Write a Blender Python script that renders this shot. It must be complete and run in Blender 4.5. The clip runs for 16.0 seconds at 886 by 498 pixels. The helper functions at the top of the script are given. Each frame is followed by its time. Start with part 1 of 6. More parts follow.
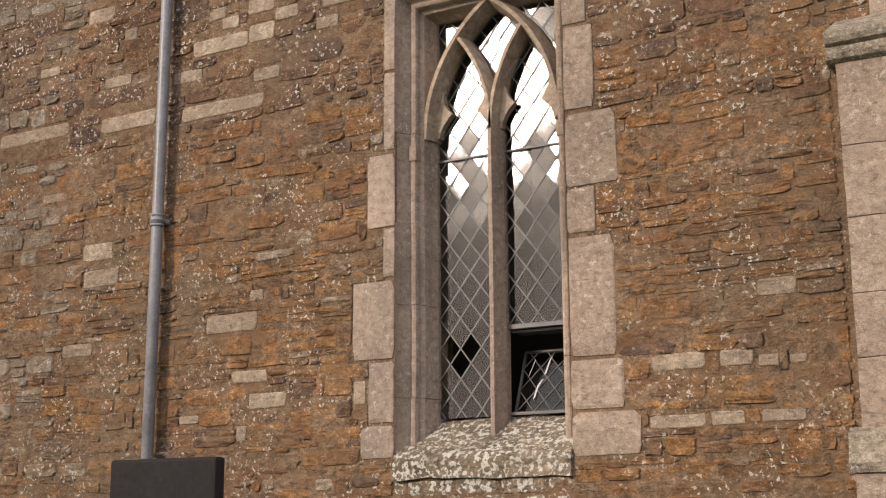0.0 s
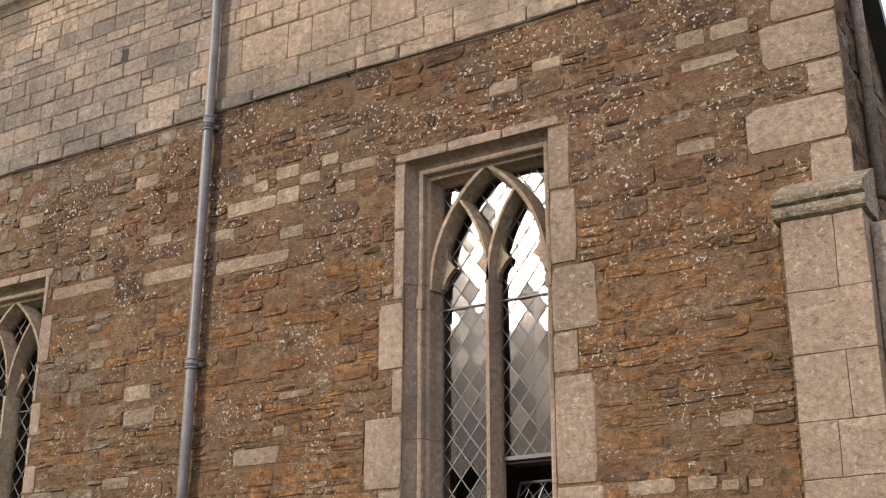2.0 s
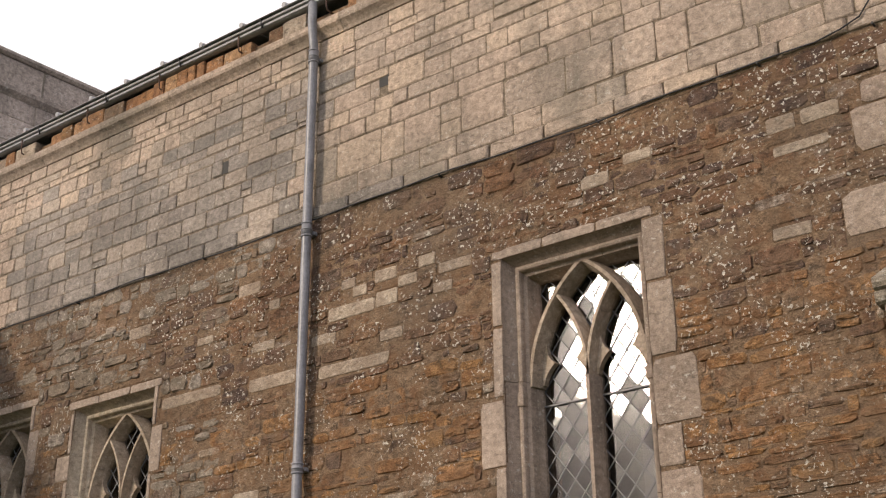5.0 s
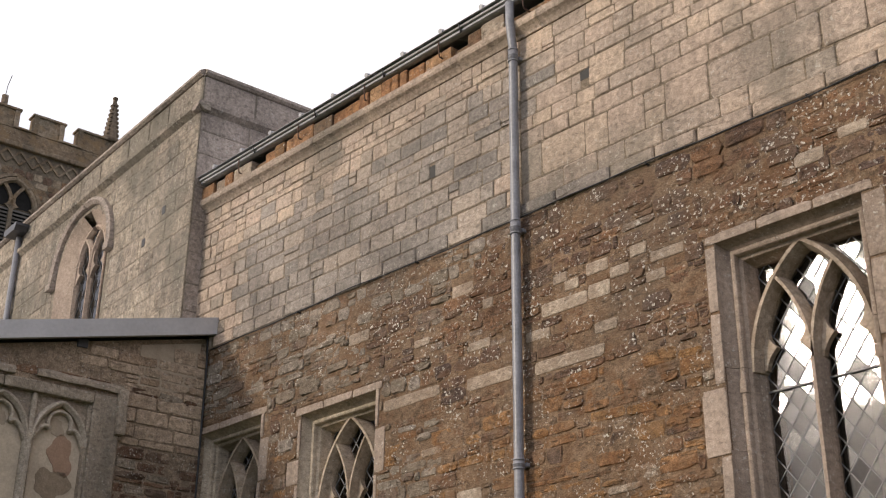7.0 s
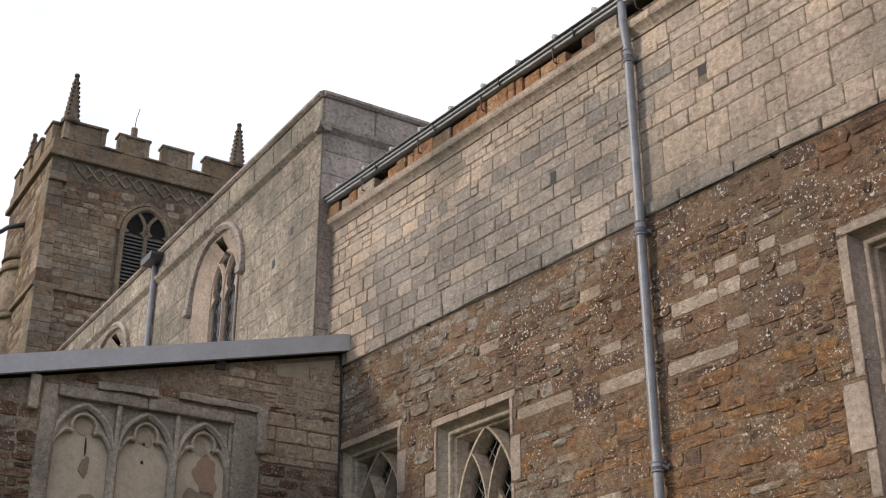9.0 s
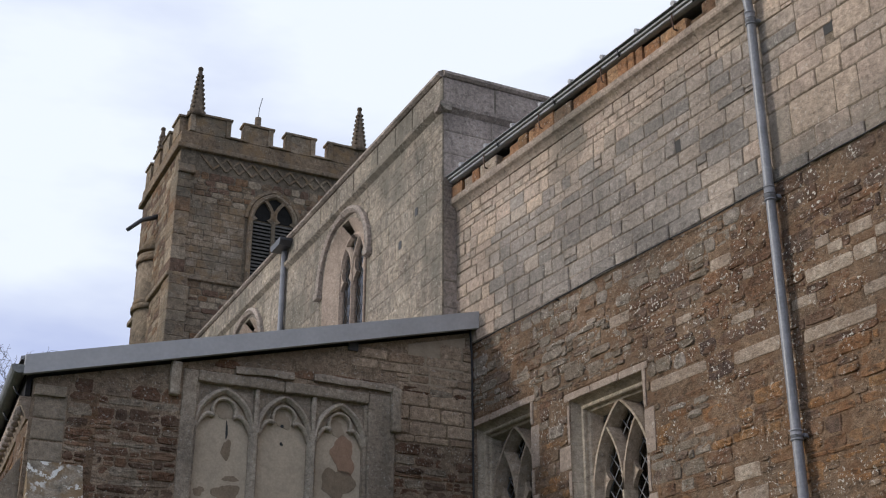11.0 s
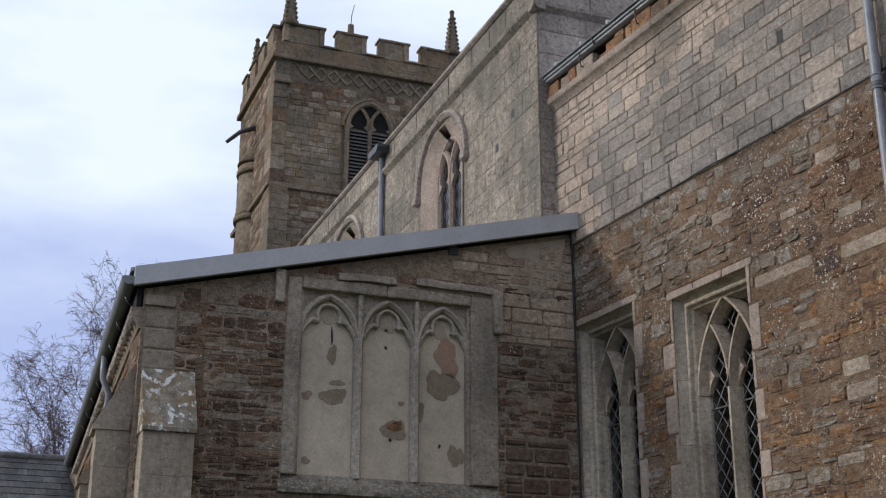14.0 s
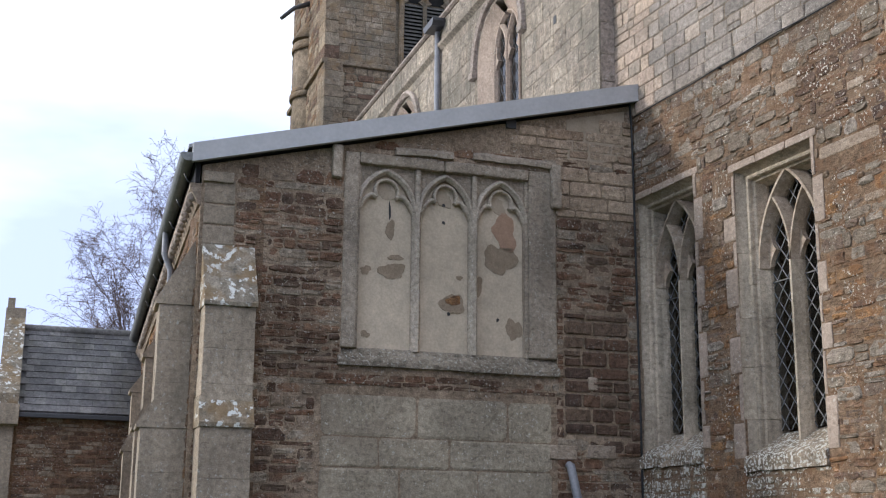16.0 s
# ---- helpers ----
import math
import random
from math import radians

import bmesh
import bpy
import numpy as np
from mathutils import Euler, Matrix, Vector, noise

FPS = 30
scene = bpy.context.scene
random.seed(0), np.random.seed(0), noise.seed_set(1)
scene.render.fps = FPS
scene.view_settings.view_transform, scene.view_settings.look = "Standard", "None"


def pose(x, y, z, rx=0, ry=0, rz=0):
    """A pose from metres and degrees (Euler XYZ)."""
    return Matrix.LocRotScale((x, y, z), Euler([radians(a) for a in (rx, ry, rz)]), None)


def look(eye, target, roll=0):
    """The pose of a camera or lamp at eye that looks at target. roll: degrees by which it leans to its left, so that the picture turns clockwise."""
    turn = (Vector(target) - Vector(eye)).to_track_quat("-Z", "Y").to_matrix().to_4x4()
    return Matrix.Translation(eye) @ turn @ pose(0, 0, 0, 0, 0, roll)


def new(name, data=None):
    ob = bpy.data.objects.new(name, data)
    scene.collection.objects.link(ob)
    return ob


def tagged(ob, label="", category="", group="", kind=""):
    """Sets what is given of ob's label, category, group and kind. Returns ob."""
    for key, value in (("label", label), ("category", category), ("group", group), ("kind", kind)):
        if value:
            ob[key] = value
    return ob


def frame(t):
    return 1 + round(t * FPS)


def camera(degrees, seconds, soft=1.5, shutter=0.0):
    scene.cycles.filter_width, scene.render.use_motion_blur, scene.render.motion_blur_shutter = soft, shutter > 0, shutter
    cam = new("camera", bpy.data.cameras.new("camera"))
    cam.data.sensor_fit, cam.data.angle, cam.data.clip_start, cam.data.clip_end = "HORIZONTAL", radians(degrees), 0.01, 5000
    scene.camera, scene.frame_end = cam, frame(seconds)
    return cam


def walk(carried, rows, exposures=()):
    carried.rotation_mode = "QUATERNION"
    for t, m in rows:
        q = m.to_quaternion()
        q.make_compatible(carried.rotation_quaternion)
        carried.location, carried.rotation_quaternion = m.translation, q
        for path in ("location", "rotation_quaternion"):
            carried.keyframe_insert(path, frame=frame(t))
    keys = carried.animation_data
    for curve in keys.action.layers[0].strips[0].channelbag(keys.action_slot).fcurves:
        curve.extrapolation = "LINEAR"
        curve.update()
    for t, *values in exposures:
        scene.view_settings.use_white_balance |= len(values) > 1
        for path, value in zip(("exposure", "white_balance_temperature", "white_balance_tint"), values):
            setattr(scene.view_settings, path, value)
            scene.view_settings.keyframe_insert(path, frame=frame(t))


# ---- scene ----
cam = camera(38.46, 16.0, soft=1.15)
PATH = [
    (0.0, (-0.781, -7.290, 2.009), (-3.233, -3.065, 3.074), -0.30),
    (0.5, (-0.385, -7.638, 1.754), (-2.877, -3.508, 3.069), 0.20),
    (1.0, (-0.055, -8.001, 1.631), (-2.575, -3.926, 3.062), 0.27),
    (1.5, (-0.055, -8.000, 1.636), (-2.567, -3.948, 3.143), 0.23),
    (2.0, (-0.059, -8.005, 1.634), (-2.547, -4.001, 3.300), 0.20),
    (2.5, (-0.056, -8.008, 1.639), (-2.519, -4.058, 3.465), 0.17),
    (3.0, (-0.054, -8.016, 1.645), (-2.478, -4.132, 3.655), 0.23),
    (3.2, (-0.051, -8.040, 1.661), (-2.474, -4.152, 3.666), 0.10),
    (5.3, (0.028, -7.986, 1.661), (-2.862, -4.436, 3.671), -0.10),
    (5.5, (0.006, -7.945, 1.609), (-2.983, -4.486, 3.633), 0.28),
    (6.0, (-0.019, -7.940, 1.562), (-3.155, -4.612, 3.585), 0.51),
    (6.5, (-0.023, -7.956, 1.544), (-3.280, -4.745, 3.564), 0.62),
    (7.0, (-0.023, -7.973, 1.537), (-3.372, -4.871, 3.577), 0.62),
    (7.5, (-0.015, -7.977, 1.533), (-3.437, -4.973, 3.600), 0.61),
    (8.0, (-0.008, -7.982, 1.528), (-3.482, -5.055, 3.617), 0.45),
    (8.5, (-0.006, -7.991, 1.522), (-3.554, -5.153, 3.608), 0.18),
    (9.0, (0.005, -7.989, 1.527), (-3.650, -5.275, 3.594), -0.01),
    (9.5, (0.001, -7.989, 1.527), (-3.758, -5.403, 3.571), 0.04),
    (12.0, (0.020, -8.044, 1.499), (-4.052, -5.863, 3.413), 0.19),
    (12.5, (0.016, -8.029, 1.498), (-4.126, -5.933, 3.356), 0.28),
    (13.0, (-0.022, -8.016, 1.503), (-4.211, -5.963, 3.303), 0.33),
    (13.5, (-0.029, -8.007, 1.505), (-4.252, -5.969, 3.240), 0.29),
    (14.0, (-0.006, -8.028, 1.501), (-4.261, -5.971, 3.133), 0.17),
    (14.5, (-0.017, -8.020, 1.498), (-4.320, -5.973, 3.012), 0.01),
    (15.0, (-0.025, -8.014, 1.497), (-4.387, -6.007, 2.891), -0.04),
    (15.5, (-0.056, -8.005, 1.495), (-4.483, -6.058, 2.763), 0.11),
    (16.0, (-0.073, -8.009, 1.484), (-4.542, -6.096, 2.653), 0.51),
]
walk(cam, [(t, look(eye, target, roll)) for t, eye, target, roll in PATH],
     [(0.0, 0.51, 7250, 15), (1.5, 0.41, 7200, 14), (3.2, 0.40, 7150, 13), (5.3, 0.36, 7050, 13), (9.0, 0.30, 6450, 10), (12.0, -0.14, 5900, 9), (13.0, -0.13, 5850, 9), (14.0, -0.03, 5800, 8), (14.5, 0.15, 5800, 8), (15.0, 0.38, 5800, 8), (16.0, 0.66, 5830, 8)])
# ---- sky, sun ----
SUN = Vector((-0.442, -0.831, 0.338)).normalized()
world = bpy.data.worlds.new("sky")
scene.world = world
world.use_nodes = True


def sky_nodes(nt):
    nd, ln = nt.nodes, nt.links
    bg = nd["Background"]
    sky = nd.new("ShaderNodeTexSky")
    sky.sky_type, sky.sun_disc = "NISHITA", False
    sky.sun_elevation, sky.sun_rotation = math.asin(SUN.z), math.atan2(SUN.x, SUN.y)
    sky.dust_density = 3.0
    dim = nd.new("ShaderNodeVectorMath")
    dim.operation = "SCALE"
    dim.inputs["Scale"].default_value = 0.1
    ln.new(sky.outputs[0], dim.inputs[0])
    tc = nd.new("ShaderNodeTexCoord")
    mp = nd.new("ShaderNodeMapping")
    mp.inputs["Scale"].default_value = (1, 1, 3.2)
    ln.new(tc.outputs["Generated"], mp.inputs[0])
    nz = nd.new("ShaderNodeTexNoise")
    nz.inputs["Scale"].default_value = 1.6
    nz.inputs["Detail"].default_value = 6
    nz.inputs["Roughness"].default_value = 0.5
    ln.new(mp.outputs[0], nz.inputs[0])
    rp = nd.new("ShaderNodeValToRGB")
    rp.color_ramp.elements[0].position, rp.color_ramp.elements[0].color = 0.38, (0.505, 0.545, 0.775, 1)
    rp.color_ramp.elements[1].position, rp.color_ramp.elements[1].color = 0.58, (0.96, 0.97, 1.0, 1)
    sx_ = nd.new("ShaderNodeSeparateXYZ")
    ln.new(tc.outputs["Generated"], sx_.inputs[0])
    el = nd.new("ShaderNodeMapRange")
    el.inputs["From Min"].default_value, el.inputs["From Max"].default_value = 0.10, 0.50
    el.inputs["To Min"].default_value, el.inputs["To Max"].default_value = -0.21, 0.11
    ln.new(sx_.outputs[2], el.inputs["Value"])
    sm_ = nd.new("ShaderNodeMath")
    ln.new(nz.outputs[0], sm_.inputs[0])
    ln.new(el.outputs[0], sm_.inputs[1])
    ln.new(sm_.outputs[0], rp.inputs[0])
    mx = nd.new("ShaderNodeMix")
    mx.data_type = "RGBA"
    mx.inputs["Factor"].default_value = 0.86
    ln.new(dim.outputs[0], mx.inputs["A"])
    ln.new(rp.outputs[0], mx.inputs["B"])
    # the bright veil of thin cloud round the sun
    dt = nd.new("ShaderNodeVectorMath")
    dt.operation = "DOT_PRODUCT"
    dt.inputs[1].default_value = SUN
    ln.new(tc.outputs["Generated"], dt.inputs[0])
    mr = nd.new("ShaderNodeMapRange")
    mr.inputs["From Min"].default_value, mr.inputs["From Max"].default_value = 0.986, 1.0
    mr.interpolation_type = "SMOOTHERSTEP"
    ln.new(dt.outputs["Value"], mr.inputs["Value"])
    pw = nd.new("ShaderNodeMath")
    pw.operation = "POWER"
    pw.inputs[1].default_value = 2.2
    ln.new(mr.outputs[0], pw.inputs[0])
    cl = nd.new("ShaderNodeMath")
    cl.operation = "MULTIPLY_ADD"
    cl.inputs[1].default_value, cl.inputs[2].default_value = 2.4, 1.0
    ln.new(pw.outputs[0], cl.inputs[0])
    sc = nd.new("ShaderNodeVectorMath")
    sc.operation = "SCALE"
    ln.new(mx.outputs["Result"], sc.inputs[0])
    ln.new(cl.outputs[0], sc.inputs["Scale"])
    ln.new(sc.outputs[0], bg.inputs[0])
    bg.inputs[1].default_value = 1.13


sky_nodes(world.node_tree)
sun = new("sun", bpy.data.lights.new("sun", "SUN"))
sun.data.energy, sun.data.angle, sun.data.color = 1.64, radians(7), (1.0, 0.91, 0.78)
sun.matrix_world = look(SUN * 30, (0, 0, 0))


# ---- materials ----
def stone_mat(name, tones, rough=0.9, lichen=0.0, lichen_tone=(0.62, 0.58, 0.51), grain=14.0, stain=0.5, bump=0.5, warm=None, blotch=0.0, streak=0.0, pits=0.0, soft=1.0, cover=0.0, cover_tone=(0.205, 0.15, 0.10), blotch_tone=(0.11, 0.105, 0.085), spot=19.0, spread=0.42, dense=0.572):
    """Weathered stone: a tone for each piece, stains, grain, lichen flecks and relief."""
    m = bpy.data.materials.new(name)
    m.use_nodes = True
    nd, ln = m.node_tree.nodes, m.node_tree.links
    bs = nd["Principled BSDF"]
    bs.inputs["Roughness"].default_value = rough
    bs.inputs["Specular IOR Level"].default_value = 0.25
    geo, oi = nd.new("ShaderNodeNewGeometry"), nd.new("ShaderNodeObjectInfo")
    ad = nd.new("ShaderNodeMath")
    ad.operation = "MULTIPLY_ADD"
    ad.inputs[1].default_value = 7.31
    ln.new(geo.outputs["Random Per Island"], ad.inputs[0])
    ln.new(oi.outputs["Random"], ad.inputs[2])
    fr = nd.new("ShaderNodeMath")
    fr.operation = "FRACT"
    ln.new(ad.outputs[0], fr.inputs[0])
    rp = nd.new("ShaderNodeValToRGB")
    rp.color_ramp.interpolation = "CONSTANT" if len(tones) > 3 else "LINEAR"
    while len(rp.color_ramp.elements) < len(tones):
        rp.color_ramp.elements.new(0.5)
    for k, (pos, col) in enumerate(tones):
        rp.color_ramp.elements[k].position, rp.color_ramp.elements[k].color = pos, (*col, 1)
    ln.new(fr.outputs[0], rp.inputs[0])
    pos = geo.outputs["Position"]

    def noise_tex(scale, detail=4.0, rough_=0.55, vec=None, stretch=None):
        n = nd.new("ShaderNodeTexNoise")
        n.inputs["Scale"].default_value, n.inputs["Detail"].default_value, n.inputs["Roughness"].default_value = scale, detail, rough_
        src = vec or pos
        if stretch:
            mp = nd.new("ShaderNodeMapping")
            mp.inputs["Scale"].default_value = stretch
            ln.new(src, mp.inputs[0])
            src = mp.outputs[0]
        ln.new(src, n.inputs[0])
        return n.outputs[0]

    def ramp01(src, a, b, lo=0.0, hi=1.0):
        r = nd.new("ShaderNodeMapRange")
        r.inputs["From Min"].default_value, r.inputs["From Max"].default_value = a, b
        r.inputs["To Min"].default_value, r.inputs["To Max"].default_value = lo, hi
        ln.new(src, r.inputs["Value"])
        return r.outputs[0]

    def mix(kind, fac, a, b):
        x = nd.new("ShaderNodeMix")
        x.data_type, x.blend_type = "RGBA", kind
        for key, v in (("Factor", fac), ("A", a), ("B", b)):
            if isinstance(v, (int, float)):
                x.inputs[key].default_value = v
            elif isinstance(v, tuple):
                x.inputs[key].default_value = (*v, 1)
            else:
                ln.new(v, x.inputs[key])
        return x.outputs["Result"]

    col = rp.outputs[0]
    big = ramp01(noise_tex(0.9, 5), 0.3, 0.7, 1 - stain * 0.55, 1 + stain * 0.35)
    fine = ramp01(noise_tex(grain, 6, 0.7), 0.3, 0.72, 1 - 0.52 * soft, 1 + 0.5 * soft)
    grit = ramp01(noise_tex(grain * 6, 3, 0.7), 0.3, 0.7, 1 - 0.38 * soft, 1 + 0.38 * soft)
    for v in (big, fine, grit):
        cc = nd.new("ShaderNodeCombineColor")
        for k in range(3):
            ln.new(v, cc.inputs[k])
        col = mix("MULTIPLY", 1.0, col, cc.outputs[0])
    if warm:
        col = mix("MIX", ramp01(noise_tex(grain * 0.35, 4), 0.48, 0.62, 0.0, 0.65), col, warm)
    if blotch:
        col = mix("MIX", ramp01(noise_tex(0.7, 5, 0.6), 0.50, 0.60, 0.0, blotch), col, blotch_tone)
    if streak:
        col = mix("MIX", ramp01(noise_tex(3.0, 5, 0.6, None, (1, 1, 0.18)), 0.5, 0.66, 0.0, streak), col, (0.09, 0.085, 0.07))
    if cover:
        col = mix("MIX", ramp01(noise_tex(5.5, 5, 0.65), 0.46, 0.58, 0.0, cover), col, cover_tone)
    if pits:
        col = mix("MIX", ramp01(noise_tex(grain * 0.75, 5, 0.65, None, (0.7, 0.7, 1.6)), 0.56, 0.66, 0.0, pits), col, (0.035, 0.025, 0.018))
    if lichen:
        spots = ramp01(noise_tex(spot * 1.5, 3.5, 0.62), dense + 0.034, dense + 0.072)
        area = ramp01(noise_tex(2.2, 4, 0.6), spread, spread + 0.16)
        mu = nd.new("ShaderNodeMath")
        mu.operation = "MULTIPLY"
        ln.new(spots, mu.inputs[0])
        ln.new(area, mu.inputs[1])
        m2 = nd.new("ShaderNodeMath")
        m2.operation = "MULTIPLY"
        m2.inputs[1].default_value = lichen
        ln.new(mu.outputs[0], m2.inputs[0])
        col = mix("MIX", m2.outputs[0], col, lichen_tone)
    ln.new(col, bs.inputs["Base Color"])
    hs = nd.new("ShaderNodeMath")
    hs.operation = "MULTIPLY_ADD"
    hs.inputs[1].default_value = 0.35
    ln.new(noise_tex(grain * 4, 4, 0.7), hs.inputs[0])
    ln.new(noise_tex(grain, 5, 0.6), hs.inputs[2])
    bp = nd.new("ShaderNodeBump")
    bp.inputs["Strength"].default_value = bump
    bp.inputs["Distance"].default_value = 0.03
    ln.new(hs.outputs[0], bp.inputs["Height"])
    ln.new(bp.outputs[0], bs.inputs["Normal"])
    return m


IRON = stone_mat("ironstone", [(0, (0.245, 0.130, 0.064)), (0.20, (0.182, 0.105, 0.062)), (0.36, (0.282, 0.152, 0.066)), (0.52, (0.20, 0.135, 0.09)), (0.66, (0.132, 0.086, 0.063)), (0.80, (0.295, 0.158, 0.072)), (0.95, (0.35, 0.28, 0.215))],
                 lichen=0.9, warm=(0.18, 0.085, 0.038), bump=1.0, stain=0.65, pits=0.6, cover=0.5, cover_tone=(0.208, 0.135, 0.081), blotch=0.4, blotch_tone=(0.162, 0.122, 0.085), soft=1.25, spread=0.45, spot=22.0, dense=0.557)
IRON_UP = stone_mat("dark brown ironstone", [(0, (0.172, 0.095, 0.058)), (0.22, (0.125, 0.075, 0.053)), (0.42, (0.205, 0.112, 0.062)), (0.58, (0.155, 0.105, 0.078)), (0.72, (0.10, 0.065, 0.052)), (0.86, (0.215, 0.125, 0.072)), (0.96, (0.31, 0.245, 0.195))],
                    lichen=0.95, warm=(0.14, 0.072, 0.038), bump=1.0, stain=0.6, pits=0.6, cover=0.5, cover_tone=(0.158, 0.102, 0.068), blotch=0.4, blotch_tone=(0.13, 0.098, 0.073), soft=1.25, spread=0.38, spot=22.0, dense=0.55)
IRON_DARK = stone_mat("weathered ironstone", [(0, (0.20, 0.112, 0.07)), (0.2, (0.125, 0.074, 0.05)), (0.38, (0.285, 0.215, 0.155)), (0.52, (0.165, 0.093, 0.06)), (0.68, (0.245, 0.145, 0.09)), (0.80, (0.335, 0.275, 0.21)), (0.92, (0.11, 0.07, 0.05))],
                      lichen=0.85, lichen_tone=(0.48, 0.45, 0.39), bump=1.0, stain=0.7, pits=0.5, cover=0.35, cover_tone=(0.235, 0.178, 0.128), spread=0.38, spot=24.0)
IRON_GREY = stone_mat("grey lichened rubble", [(0, (0.22, 0.173, 0.131)), (0.25, (0.187, 0.13, 0.0969)), (0.5, (0.275, 0.227, 0.182)), (0.72, (0.22, 0.135, 0.0855)), (0.88, (0.308, 0.259, 0.217))], lichen=0.95, bump=1.0, stain=0.6, pits=0.5, cover=0.5, cover_tone=(0.22, 0.185, 0.14))
MORTAR = stone_mat("brown lime mortar", [(0, (0.215, 0.143, 0.09)), (1, (0.226, 0.15, 0.095))], lichen=0.85, bump=1.0, stain=0.8, warm=(0.165, 0.088, 0.045), pits=0.6, cover=0.5, cover_tone=(0.188, 0.122, 0.076), blotch=0.5, blotch_tone=(0.145, 0.108, 0.078), soft=1.25, spread=0.45, spot=22.0, dense=0.557)
POINTING = stone_mat("tan brown pointing", [(0, (0.325, 0.245, 0.172)), (1, (0.345, 0.26, 0.185))], lichen=0.5, bump=1.0, stain=0.7, pits=0.4, cover=0.4, cover_tone=(0.22, 0.16, 0.115), spot=24.0)
PALE = stone_mat("pale limestone block", [(0, (0.40, 0.315, 0.24)), (0.5, (0.345, 0.272, 0.21)), (1, (0.455, 0.37, 0.285))], lichen=0.5, grain=20, bump=0.8, stain=0.7, pits=0.45, cover=0.6, cover_tone=(0.27, 0.20, 0.145), soft=0.8)
PINK = stone_mat("pinkish limestone quoin", [(0, (0.34, 0.262, 0.209)), (0.5, (0.386, 0.304, 0.242)), (1, (0.331, 0.258, 0.205))], lichen=0.5, grain=24, stain=0.6, bump=0.6, pits=0.4, soft=0.75, cover=0.3, cover_tone=(0.27, 0.20, 0.15))
DRESS = stone_mat("worn grey limestone moulding", [(0, (0.354, 0.278, 0.223)), (1, (0.389, 0.304, 0.245))], lichen=0.5, grain=22, stain=0.6, bump=0.4, streak=0.3, pits=0.25, soft=0.6)
DRESS_GREY = stone_mat("lichened grey limestone dressing", [(0, (0.369, 0.306, 0.262)), (0.5, (0.407, 0.338, 0.289)), (1, (0.341, 0.281, 0.24))], lichen=0.6, lichen_tone=(0.5, 0.48, 0.43), grain=20, stain=0.65, bump=0.45, streak=0.4, pits=0.4, soft=0.85)
DRESS_WEST = stone_mat("pale grey window stone", [(0, (0.475, 0.395, 0.305)), (0.5, (0.515, 0.43, 0.332)), (1, (0.435, 0.36, 0.278))], lichen=0.5, lichen_tone=(0.58, 0.55, 0.48), grain=20, stain=0.75, bump=0.5, streak=0.4, pits=0.35, soft=0.7)
ASHLAR_GREY = stone_mat("grey weathered ashlar", [(0, (0.304, 0.263, 0.228)), (0.2, (0.252, 0.221, 0.194)), (0.4, (0.347, 0.294, 0.25)), (0.6, (0.284, 0.242, 0.211)), (0.8, (0.389, 0.319, 0.261))], lichen=0.5, grain=20, stain=0.6, bump=0.6, streak=0.3, pits=0.35, soft=0.75)
CLERE_JOINT = stone_mat("grey clerestory joint", [(0, (0.255, 0.215, 0.168)), (1, (0.275, 0.232, 0.18))], bump=0.6, stain=0.7, blotch=0.5, blotch_tone=(0.18, 0.165, 0.135), soft=1.0)
ASHLAR = stone_mat("cream grey ashlar", [(0, (0.453, 0.35, 0.277)), (0.2, (0.402, 0.319, 0.256)), (0.4, (0.483, 0.376, 0.294)), (0.6, (0.432, 0.34, 0.272)), (0.75, (0.504, 0.391, 0.299)), (0.9, (0.37, 0.304, 0.245))],
                   lichen=0.45, grain=20, stain=0.5, bump=0.6, blotch=0.62, blotch_tone=(0.18, 0.16, 0.13), streak=0.35, pits=0.35, soft=0.75)
ASHLAR_JOINT = stone_mat("brown ashlar joint", [(0, (0.21, 0.165, 0.12)), (1, (0.23, 0.18, 0.13))], bump=0.7, grain=20, pits=0.4)
CLERE = stone_mat("lichened clerestory ashlar", [(0, (0.355, 0.30, 0.242)), (0.35, (0.305, 0.258, 0.207)), (0.6, (0.41, 0.342, 0.268)), (0.85, (0.33, 0.272, 0.216))], lichen=0.75, lichen_tone=(0.55, 0.51, 0.44), grain=13, stain=0.8, bump=0.8, blotch=0.75, blotch_tone=(0.165, 0.148, 0.118), streak=0.5, pits=0.5, soft=1.15, cover=0.35, cover_tone=(0.23, 0.20, 0.16))
TOWER = stone_mat("tower rubble stone", [(0, (0.185, 0.125, 0.077)), (0.22, (0.26, 0.195, 0.132)), (0.44, (0.14, 0.086, 0.058)), (0.62, (0.30, 0.235, 0.165)), (0.80, (0.195, 0.115, 0.064)), (0.92, (0.235, 0.18, 0.125))], grain=7, stain=0.7, bump=0.9, lichen=0.6, lichen_tone=(0.38, 0.34, 0.27), blotch=0.35, blotch_tone=(0.115, 0.095, 0.07))
TOWER_JOINT = stone_mat("tower mortar", [(0, (0.15, 0.12, 0.085)), (1, (0.16, 0.125, 0.09))], grain=7)
TOWER_DRESS = stone_mat("dark tower limestone", [(0, (0.235, 0.178, 0.122)), (0.3, (0.285, 0.222, 0.157)), (0.55, (0.205, 0.148, 0.098)), (0.8, (0.31, 0.245, 0.178))], grain=9, stain=0.8, blotch=0.45, pits=0.5, soft=0.95, bump=0.9, lichen=0.7, lichen_tone=(0.42, 0.37, 0.29), cover=0.4, cover_tone=(0.18, 0.128, 0.085), warm=(0.235, 0.15, 0.075))
